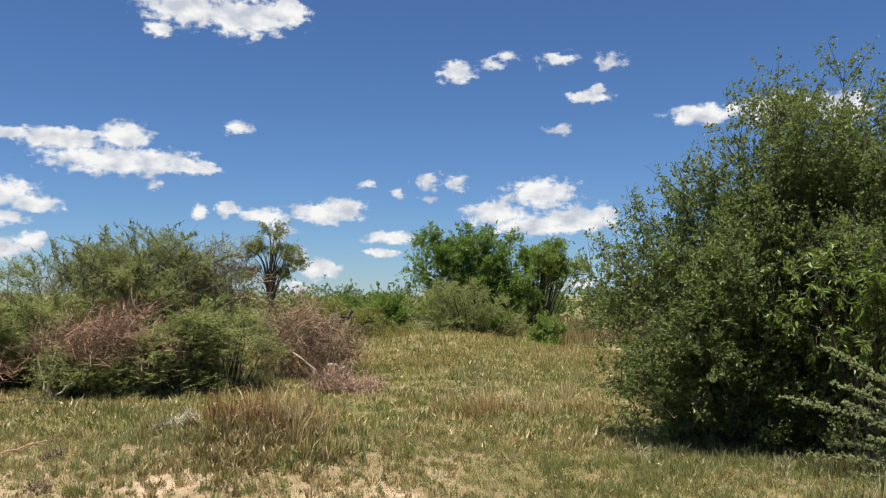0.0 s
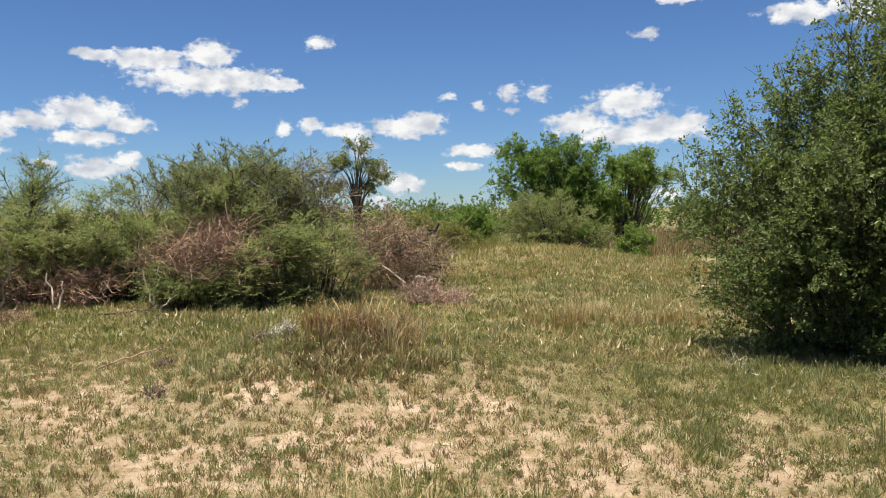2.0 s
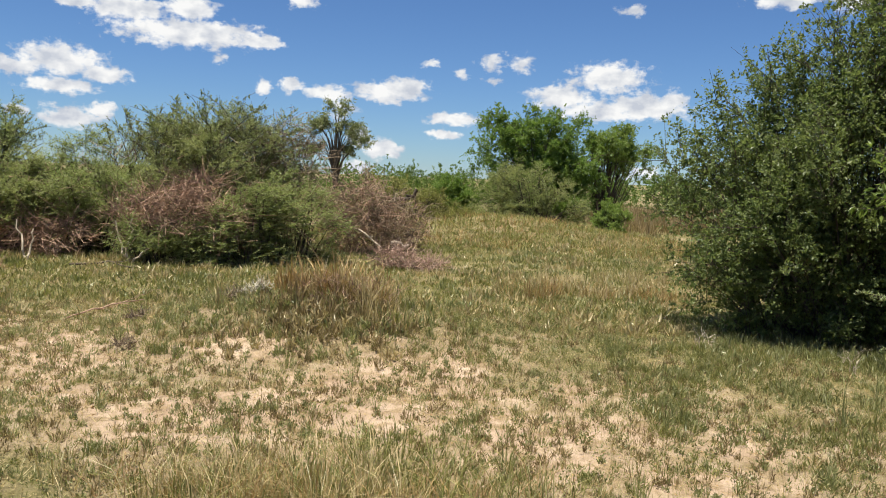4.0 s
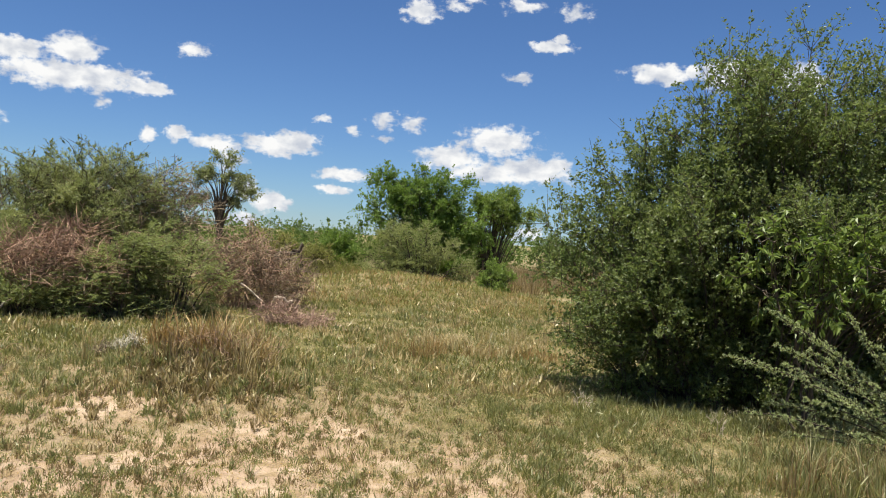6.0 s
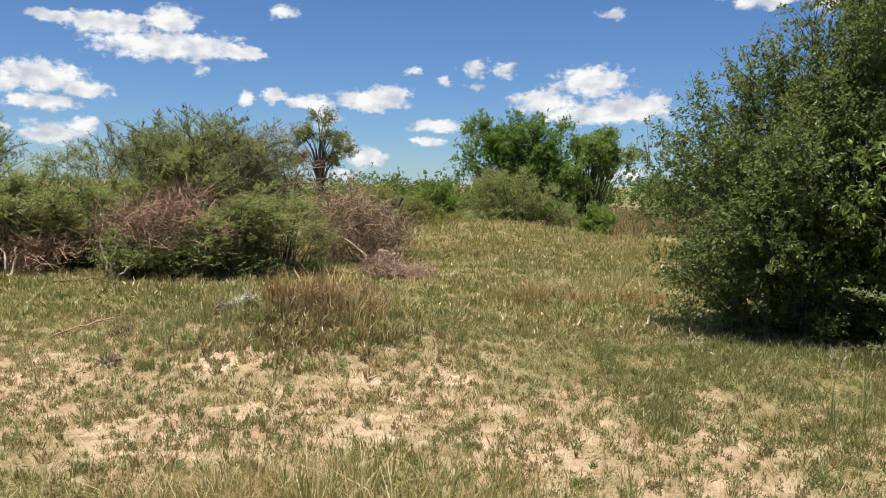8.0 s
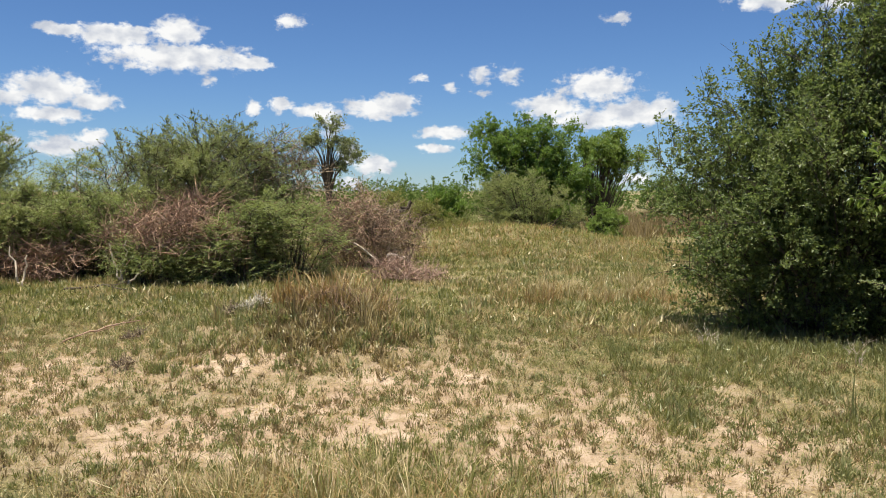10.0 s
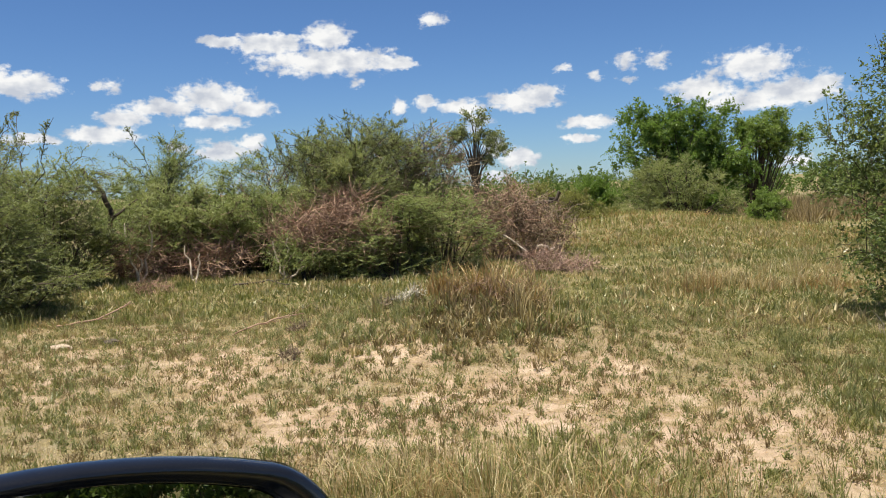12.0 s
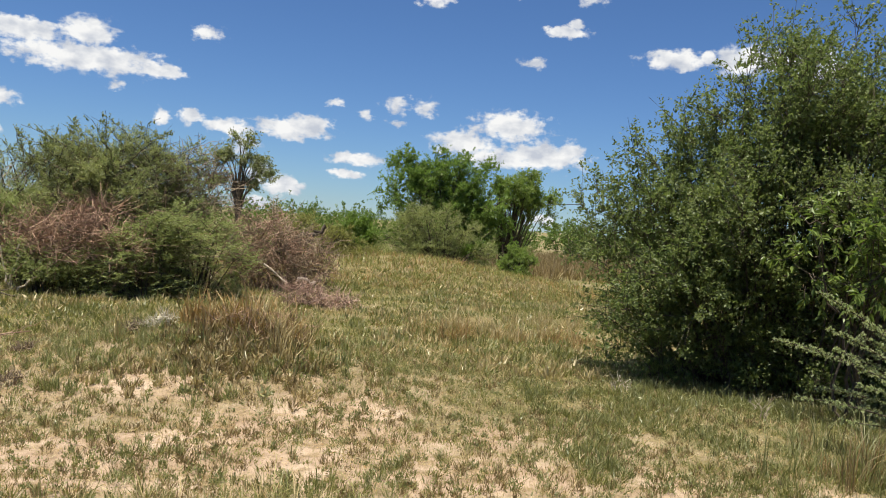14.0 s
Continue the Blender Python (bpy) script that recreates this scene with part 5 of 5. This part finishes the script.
for cx, cy, n, tall, mat, words in [(0.78, 12.0, 16, 0.42, GRASS_RUST, "brown dry grass tuft standing in the clearing"), (1.5, 12.8, 44, 0.3, GRASS_DRY, "yellow dry grass tuft in the clearing"), (2.4, 12.4, 30, 0.26, GRASS_RUST, "rusty dry grass before the dark bush"),
                                    (2.6, 14.5, 50, 0.32, GRASS_DRY, "yellow dry grass tuft beside the dark bush"), (0.5, 13.5, 12, 0.3, GRASS_DRY, "thin dry grass tuft in the clearing"),
                                    (4.6, 6.3, 60, 0.34, GRASS_WEED, "long dark grass under the thorn sapling"), (4.2, 6.1, 30, 0.26, GRASS_RUST, "rusty grass under the thorn sapling"), (-8.6, 9.0, 40, 0.3, GRASS_GREEN, "green grass tuft under a thorn bush"),
                                    (-3.1, 10.6, 18, 0.35, GRASS_GREEN, "green grass tuft behind the hump"), (-6.0, 13.9, 24, 0.22, GRASS_DRY, "dry grass at the thicket's foot")]:
    s = 0.16 + 0.01 * n
    x = rng.normal(cx, s, n); y = rng.normal(cy, s * 0.5, n)
    tufts("grass_tuft", words, x, y, 18, rng.uniform(0.5, 1.1, n) * tall, 0.006, 0.06, mat, 0.4, kind="stuff", category="grass tuft")
for n, tall, mat, words in [(200, 0.42, GRASS_WEED, "rank dark grass round the thorn sapling"), (110, 0.42, GRASS_BROWN, "withered grass round the thorn sapling"), (60, 0.3, GRASS_GREEN, "green grass round the thorn sapling")]:
    x, y = rng.normal(4.3, 0.5, n), rng.normal(5.9, 0.5, n)
    tufts("rank_grass", words, x, y, 18, rng.uniform(0.4, 1.0, n) * tall, 0.006, 0.05, mat, 0.45)
x = rng.uniform(2.2, 6.2, 420); y = rng.uniform(7.9, 9.5, 420)
tufts("shade_grass", "long grass in the shade under the dark bush", x, y, 12, rng.uniform(0.06, 0.18, 420), 0.007, 0.07, GRASS_WEED, 0.5)


# ---------------------------------------------------------------- fallen wood and clods
def stick(name, label, pts, r0, r1, mat, twigs=2, category="branch"):
    """A fallen branch through a few points, with forks."""
    pts = np.array(pts, float)
    grid = np.linspace(0, len(pts) - 1, (len(pts) - 1) * 4 + 1)
    line = np.stack([np.interp(grid, np.arange(len(pts)), pts[:, k]) for k in range(3)], 1)
    line[1:-1] += rng.normal(0, r0 * 0.5, (len(line) - 2, 3))
    o = line[0].copy()
    root = tagged(new(name), label, category)
    root.location = o
    rad = np.linspace(r0, r1, len(line))
    u, w = across(unit(line[-1] - line[0])[None])
    ang = np.arange(7) / 7 * 2 * np.pi
    ring = np.cos(ang)[:, None] * u + np.sin(ang)[:, None] * w
    v = (line[:, None] + ring[None] * rad[:, None, None]).reshape(-1, 3)
    k = np.arange(7)
    k2 = (k + 1) % 7
    t = np.concatenate([np.concatenate([np.stack([k, k2, k2 + 7], 1), np.stack([k, k2 + 7, k + 7], 1)]) + 7 * s for s in range(len(line) - 1)])
    hang("stem", mesh_of("stem", v - o, t, mat, True), root)
    for k in range(twigs):
        i = int(len(line) * (0.4 + 0.5 * k / max(twigs, 1)))
        d = unit(line[min(i + 1, len(line) - 1)] - line[i - 1]) + rng.normal(0, 0.45, 3)
        d[2] = abs(d[2]) * 0.5 + 0.05
        v, t = bent(line[i][None], (line[i] + unit(d) * np.linalg.norm(line[-1] - line[0]) * 0.3)[None], rad[i] * 0.6, rad[i] * 0.25, 4, 0.08, 5)
        hang("fork", mesh_of("fork", v - o, t, mat), root)
    return root


def on_ground(x, y, up):
    return (x, y, float(ground_z(x, y)) + up)


stick("fallen_branch", "brown fallen branch with forks lying on the grass", [on_ground(-4.42, 8.35, 0.02), on_ground(-4.33, 8.6, 0.06), on_ground(-4.12, 9.0, 0.09), on_ground(-4.05, 9.5, 0.07)], 0.012, 0.005, DEAD_PINK, 5)
stick("fallen_branch", "brown fallen branch lying on the grass", [on_ground(-7.4, 9.3, 0.03), on_ground(-7.0, 9.6, 0.06), on_ground(-6.9, 10.2, 0.2)], 0.018, 0.008, DEAD_PINK, 3)
stick("fallen_branch", "thin brown branch below the thicket", [on_ground(-6.9, 13.2, 0.04), on_ground(-6.3, 13.3, 0.1), on_ground(-5.7, 13.0, 0.05)], 0.022, 0.01, BARK, 2)
stick("dead_log", "short bleached log on the rise", [on_ground(-2.05, 17.0, 0.28), on_ground(-1.7, 17.2, 0.24)], 0.035, 0.03, PALE_WOOD, 0)
stick("dead_log", "bleached bare branch leaning from dead brush", [on_ground(-2.7, 16.8, 0.55), on_ground(-2.2, 16.7, 0.2)], 0.025, 0.015, PALE_WOOD, 1)
stick("dead_log", "dark crooked dead branch jutting from the rusty mound", [on_ground(-2.6, 18.6, 0.7), on_ground(-2.15, 18.7, 1.1), on_ground(-1.9, 18.8, 1.08), on_ground(-1.7, 18.8, 1.3)], 0.06, 0.05, BARK, 1)
stick("dead_log", "dark broken dead trunk standing in the thicket", [on_ground(-10.0, 14.5, -0.02), on_ground(-10.05, 14.4, 1.0), on_ground(-10.1, 14.3, 1.7), on_ground(-10.5, 14.2, 2.2)], 0.06, 0.045, BARK, 2)
for bx, by, tops, words in [(-9.0, 13.6, [(-9.3, 13.7, 1.15), (-8.75, 13.7, 1.2), (-9.0, 13.6, 0.8)], "bleached forked bare stem before the thicket"),
                            (-7.9, 13.7, [(-8.15, 13.8, 0.7), (-7.85, 13.8, 0.55)], "bleached bare stem before the thicket"),
                            (-6.2, 13.8, [(-6.45, 13.9, 0.75), (-6.15, 13.9, 0.8), (-5.8, 13.8, 0.3)], "bleached bare stem before the thicket")]:
    o = np.array(on_ground(bx, by, -0.03))
    root = tagged(new("bare_stem"), words, "dead branch", "bare stems")
    root.location = o
    for top in tops:
        v, t = bent(o[None], np.array([top]), 0.024, 0.01, 6, 0.12, 6)
        hang("stem", mesh_of("stem", v - o, t, PALE_WOOD), root)


def clod(name, label, x, y, size, mat, category):
    bm = bmesh.new()
    bmesh.ops.create_icosphere(bm, subdivisions=3, radius=1)
    for v in bm.verts:
        k = 1 + 0.35 * noise.noise(v.co * 1.7 + Vector((x, y, 0))) + 0.15 * noise.noise(v.co * 5 + Vector((x, y, 3)))
        v.co = Vector((v.co.x * size[0] * k, v.co.y * size[1] * k, v.co.z * size[2] * k))
    me = bpy.data.meshes.new(name)
    bm.to_mesh(me)
    bm.free()
    me.materials.append(mat)
    ob = new(name, me)
    ob.location = (x, y, float(ground_z(x, y)) + size[2] * 0.5)
    return tagged(ob, label, category)


clod("earth_clod", "pale weathered lump of earth on the grass", -6.15, 7.75, (0.13, 0.08, 0.05), EARTH_CLOD, "clod")
clod("earth_clod", "dark weathered lump on the grass", -5.75, 8.1, (0.11, 0.06, 0.045), BARK, "clod")
dead_brush("dead_brush", "small reddish heap of dead leaves and twigs", (-7.9, 12.3), [(-7.9, 12.3, 0.1, 0.4, 0.2, 0.12)], 300, DEAD_PINK, 0.2, "dead brush", thick=0.004)

dead_brush("dead_shrublet", "thin brown dead stalks among tall grass on the hump", (-1.45, 8.15), [(-1.45, 8.15, float(ground_z(-1.45, 8.15)) + 0.13, 0.5, 0.4, 0.16), (-1.1, 8.3, float(ground_z(-1.1, 8.3)) + 0.12, 0.25, 0.25, 0.14)], 260, DEAD_PINK, 0.16, thick=0.0025, up=0.7)
dead_brush("dead_shrublet", "small whitish dead twigs in the shade's edge", (2.3, 8.75), [(2.3, 8.75, 0.1, 0.12, 0.08, 0.06)], 18, PALE_WOOD, 0.14, thick=0.003, up=0.8)
dead_brush("dead_shrublet", "pale dry stalks before the dark bush", (3.5, 7.95), [(3.5, 7.95, 0.1, 0.12, 0.08, 0.06)], 14, PALE_WOOD, 0.2, thick=0.003, up=1.2)
for bx, by, r, n, words in [(-2.35, 8.45, 0.11, 220, "small whitish dried plant on top of the hump"), (-2.6, 8.4, 0.08, 150, "greyish dried herb on the hump's flank"),
                            (-3.5, 8.1, 0.07, 120, "greyish dried herb on the hump's flank"), (-3.2, 7.2, 0.08, 130, "greyish dried herb on open sand")]:
    z = float(ground_z(bx, by))
    dead_brush("dead_shrublet", words, (bx, by), [(bx, by, z + r * 0.7, r, r * 0.8, r * 0.7), (bx - r, by - r * 0.5, z + r * 0.4, r * 0.7, r * 0.6, r * 0.5)], n, BLEACHED if r > 0.1 else DEAD_GREY, 0.08, thick=0.0035, up=0.6)

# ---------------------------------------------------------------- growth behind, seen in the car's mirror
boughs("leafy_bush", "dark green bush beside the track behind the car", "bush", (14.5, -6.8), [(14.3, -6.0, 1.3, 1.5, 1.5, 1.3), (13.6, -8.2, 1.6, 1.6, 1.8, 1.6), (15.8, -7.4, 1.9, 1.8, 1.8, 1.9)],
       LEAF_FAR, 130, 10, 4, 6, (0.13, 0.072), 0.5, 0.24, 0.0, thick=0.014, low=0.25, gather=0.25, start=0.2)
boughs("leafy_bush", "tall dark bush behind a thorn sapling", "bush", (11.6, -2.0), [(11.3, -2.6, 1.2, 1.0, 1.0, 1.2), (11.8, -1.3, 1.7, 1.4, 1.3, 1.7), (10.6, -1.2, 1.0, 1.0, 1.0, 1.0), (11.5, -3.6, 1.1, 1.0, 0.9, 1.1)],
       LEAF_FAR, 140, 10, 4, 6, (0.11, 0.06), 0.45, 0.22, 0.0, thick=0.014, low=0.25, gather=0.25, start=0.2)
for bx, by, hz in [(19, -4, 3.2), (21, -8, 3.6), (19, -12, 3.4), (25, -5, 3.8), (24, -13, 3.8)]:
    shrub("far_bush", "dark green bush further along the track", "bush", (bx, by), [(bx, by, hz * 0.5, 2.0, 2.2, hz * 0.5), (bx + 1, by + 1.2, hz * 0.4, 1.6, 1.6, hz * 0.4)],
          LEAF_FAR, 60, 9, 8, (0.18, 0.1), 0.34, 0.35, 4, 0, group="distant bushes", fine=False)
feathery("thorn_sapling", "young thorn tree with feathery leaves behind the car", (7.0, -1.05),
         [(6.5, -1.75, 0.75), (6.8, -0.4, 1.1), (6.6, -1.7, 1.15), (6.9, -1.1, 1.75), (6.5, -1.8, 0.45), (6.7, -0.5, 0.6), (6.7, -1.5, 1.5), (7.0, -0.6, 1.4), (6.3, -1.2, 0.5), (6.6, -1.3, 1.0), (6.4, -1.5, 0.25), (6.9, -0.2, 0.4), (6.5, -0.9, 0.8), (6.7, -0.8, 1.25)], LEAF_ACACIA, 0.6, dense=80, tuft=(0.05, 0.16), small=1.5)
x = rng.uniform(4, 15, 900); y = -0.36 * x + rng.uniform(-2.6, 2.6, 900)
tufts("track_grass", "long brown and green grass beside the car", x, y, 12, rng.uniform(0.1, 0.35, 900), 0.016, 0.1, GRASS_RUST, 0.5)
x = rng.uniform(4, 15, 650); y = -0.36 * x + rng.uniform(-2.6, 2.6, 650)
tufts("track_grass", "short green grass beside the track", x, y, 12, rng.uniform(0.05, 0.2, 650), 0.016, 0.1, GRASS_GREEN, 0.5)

# ---------------------------------------------------------------- the car from whose window one looks
PAINT = plain("white_car_paint", (0.74, 0.75, 0.76), 0.18, 0.0, 0.5, 0.6)
BLACK = plain("black_plastic", (0.018, 0.018, 0.02), 0.32, 0.0, 0.5)
GLOSS_BLACK = plain("black_mirror_shell", (0.009, 0.0095, 0.011), 0.15, 0.0, 0.5, 0.3)
RUBBER = plain("tyre_rubber", (0.022, 0.021, 0.02), 0.85)
STEEL = plain("wheel_steel", (0.55, 0.55, 0.56), 0.3, 1.0)
TINT = plain("tinted_window", (0.012, 0.015, 0.016), 0.03, 0.0, 0.6)
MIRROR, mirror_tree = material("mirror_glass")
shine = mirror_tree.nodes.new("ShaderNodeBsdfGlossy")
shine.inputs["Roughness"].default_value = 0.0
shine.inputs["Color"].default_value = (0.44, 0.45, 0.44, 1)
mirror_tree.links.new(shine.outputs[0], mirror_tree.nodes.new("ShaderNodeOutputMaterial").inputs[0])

CAR_TURN = 62.0  # degrees that the car's nose points left of +y
side_y = 0.20    # the car's flank, outwards from the eye
car = tagged(new("car"), "white off-road car with black window frames and a black door mirror", "car")
car.matrix_basis = pose(0, 0, 0, 0, 0, CAR_TURN - 90)  # local x: rearwards, local y: outwards


def block(name, x0, x1, y0, y1, z0, z1, mat, parent, bevel=0.012, label=""):
    bm = bmesh.new()
    bmesh.ops.create_cube(bm, size=1)
    for v in bm.verts:
        v.co = Vector(((x0 + x1) / 2 + v.co.x * (x1 - x0), (y0 + y1) / 2 + v.co.y * (y1 - y0), (z0 + z1) / 2 + v.co.z * (z1 - z0)))
        v.co.y -= 0.3 * max(v.co.z - 1.23, 0)  # the cabin leans inwards
    if bevel:
        bmesh.ops.bevel(bm, geom=bm.edges[:], offset=bevel, segments=2, affect="EDGES")
    return part(name, bm, mat, parent, label, True)


SILL, ROOF = 1.22, 2.14
front_door = block("front_door", -0.72, 0.42, side_y - 0.07, side_y, 0.50, SILL, PAINT, car, 0.02)
block("window_seal", -0.72, 0.42, side_y - 0.05, side_y + 0.006, SILL, SILL + 0.025, BLACK, front_door, 0.006)
rear_door = block("rear_door", 0.432, 1.22, side_y - 0.07, side_y, 0.50, SILL, PAINT, car, 0.02)
block("door_handle", 0.52, 0.70, side_y + 0.012, side_y + 0.04, 1.06, 1.10, BLACK, rear_door, 0.01, label="black door handle")
block("window_seal", 0.432, 1.22, side_y - 0.05, side_y + 0.006, SILL, SILL + 0.025, BLACK, rear_door, 0.006)
block("window", 0.50, 1.16, side_y - 0.035, side_y - 0.028, SILL + 0.02, ROOF - 0.14, TINT, rear_door, 0.0, label="dark tinted window")
block("rear_wing", 1.232, 2.35, side_y - 0.09, side_y + 0.005, 0.72, SILL + 0.02, PAINT, car, 0.03)
block("rear_window", 1.30, 2.05, side_y - 0.05, side_y - 0.04, SILL + 0.02, ROOF - 0.14, TINT, car, 0.0, label="dark tinted window")
for name, x0, x1 in (("middle_pillar", 0.40, 0.515), ("rear_pillar", 1.145, 1.315), ("corner_pillar", 2.035, 2.30)):
    block(name, x0, x1, side_y - 0.06, side_y - 0.008, SILL - 0.02, ROOF - 0.1, PAINT, car, 0.012)
block("roof_rail", -0.35, 2.3, side_y - 0.12, side_y - 0.02, ROOF - 0.15, ROOF - 0.05, PAINT, car, 0.03)
block("roof", -0.3, 2.35, -1.25, side_y - 0.1, ROOF - 0.07, ROOF, PAINT, car, 0.03)
block("far_flank", -0.7, 2.35, -1.36, -1.29, 0.5, 1.5, PAINT, car, 0.03)
block("floor_pan", -0.7, 2.35, -1.28, side_y - 0.08, 0.42, 0.49, BLACK, car, 0.02)
block("tailgate", 2.36, 2.43, -1.25, side_y - 0.08, 0.5, ROOF - 0.1, PAINT, car, 0.03)
block("step_bar", -0.6, 1.1, side_y + 0.02, side_y + 0.14, 0.40, 0.46, BLACK, car, 0.02)


def wheel(x):
    tyre_bm = bmesh.new()
    rings = []
    profile = [(0.235, -0.11), (0.33, -0.125), (0.375, -0.10), (0.39, -0.05), (0.392, 0.05), (0.375, 0.10), (0.33, 0.125), (0.235, 0.11)]
    for k in range(48):
        a = 2 * math.pi * k / 48
        rings.append([tyre_bm.verts.new((x + math.cos(a) * (r - (0.012 if k % 2 and r > 0.38 else 0)), side_y - 0.06 + w, 0.39 + math.sin(a) * (r - (0.012 if k % 2 and r > 0.38 else 0)))) for r, w in profile])
    for k in range(48):
        for j in range(len(profile) - 1):
            tyre_bm.faces.new((rings[k][j], rings[k][j + 1], rings[(k + 1) % 48][j + 1], rings[(k + 1) % 48][j]))
    w = hang("wheel", None, car)
    part("tyre", tyre_bm, RUBBER, w, "black treaded tyre", True)
    rim = bmesh.new()
    bmesh.ops.create_cone(rim, cap_ends=True, segments=36, radius1=0.236, radius2=0.20, depth=0.05, matrix=Matrix.Translation((x, side_y - 0.02, 0.39)) @ Matrix.Rotation(radians(-90), 4, "X"))
    part("rim", rim, STEEL, w, "steel rim", True)


wheel(1.78)
flare = bmesh.new()
last = None
for k in range(25):
    a = math.pi * k / 24
    row = [flare.verts.new((1.78 + math.cos(a) * r, side_y + w, 0.42 + math.sin(a) * r)) for r, w in ((0.43, -0.05), (0.43, 0.05), (0.50, 0.05), (0.52, 0.0), (0.52, -0.05))]
    if last:
        for j in range(4):
            flare.faces.new((last[j], last[j + 1], row[j + 1], row[j]))
    last = row
part("wheel_arch", flare, BLACK, car, "black wheel arch trim", True)

# door mirror: local x to the right as one sees it from inside, y up, z towards the eye
MIRROR_AT = pose(-0.378, 0.529, 1.348, 82.0, 0, 50.8) @ pose(0, 0, 0, 0, 0, -6.0) @ pose(-0.021, -0.024, 0)
MW, MH = 0.187, 0.1015


def rounded(w, h, r, n=9, slant=0.0, arch=0.0):
    pts = []
    for cx, cy, a0 in ((w - r, h - r, 0), (-w + r, h - r, 90), (-w + r, -h + r, 180), (w - r, -h + r, 270)):
        for k in range(n):
            a = radians(a0 + 90 * k / (n - 1))
            px, py = cx + r * math.cos(a), cy + r * math.sin(a)
            pts.append((px, py))
    full = []
    for i, ((ax, ay), (bx, by)) in enumerate(zip(pts, pts[1:] + pts[:1])):
        steps = 10 if i % n == n - 1 else 1  # the straight sides lie between the corners
        full += [(ax + (bx - ax) * k / steps, ay + (by - ay) * k / steps) for k in range(steps)]
    return [(px - slant * py, py + arch * (1 - (px / w) ** 2)) for px, py in full]


def loft(sections, cap_first=False, cap_last=True):
    bm = bmesh.new()
    rows = [[bm.verts.new((px, py, z)) for px, py in pts] for pts, z in sections]
    for a, b in zip(rows, rows[1:]):
        for k in range(len(a)):
            bm.faces.new((a[k], a[(k + 1) % len(a)], b[(k + 1) % len(a)], b[k]))
    if cap_last:
        bm.faces.new(rows[-1])
    if cap_first:
        bm.faces.new(list(reversed(rows[0])))
    bmesh.ops.recalc_face_normals(bm, faces=bm.faces)
    return bm


to_car = car.matrix_basis.inverted() @ MIRROR_AT
def rim(dw, dh, r, arch, shift=0.0):
    return [(px + shift, py) for px, py in rounded(MW - dw, MH - dh, r, slant=0.05, arch=arch)]


shell = part("mirror_housing", loft([(rim(0.0205, 0.0145, 0.042, 0.029, -0.0105), -0.024), (rim(0.0195, 0.0135, 0.046, 0.029, -0.0105), -0.010),
                                     (rim(0.0175, 0.0115, 0.048, 0.029, -0.009), -0.0055), (rim(0.0070, 0.0060, 0.052, 0.029), -0.002), (rim(0.0030, 0.0028, 0.054, 0.0295), -0.006),
                                     (rim(0, 0, 0.056, 0.030), -0.018), (rim(0.004, 0.004, 0.056, 0.030), -0.045),
                                     (rim(0.022, 0.022, 0.06, 0.028), -0.075), (rim(0.055, 0.05, 0.035, 0.02), -0.095)]), GLOSS_BLACK, car, "black mirror housing with a bevelled rim", True)
shell.matrix_basis = to_car
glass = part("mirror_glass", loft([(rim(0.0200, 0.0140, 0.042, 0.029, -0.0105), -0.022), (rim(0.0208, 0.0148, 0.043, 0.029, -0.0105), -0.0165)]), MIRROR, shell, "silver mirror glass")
arm = bmesh.new()
bmesh.ops.create_cube(arm, size=1, matrix=Matrix.Translation((-MW - 0.03, -0.045, -0.05)) @ Matrix.Diagonal((0.10, 0.06, 0.05, 1)))
bmesh.ops.bevel(arm, geom=arm.edges[:], offset=0.012, segments=2, affect="EDGES")
part("mirror_arm", arm, BLACK, shell, "black mirror arm", True)
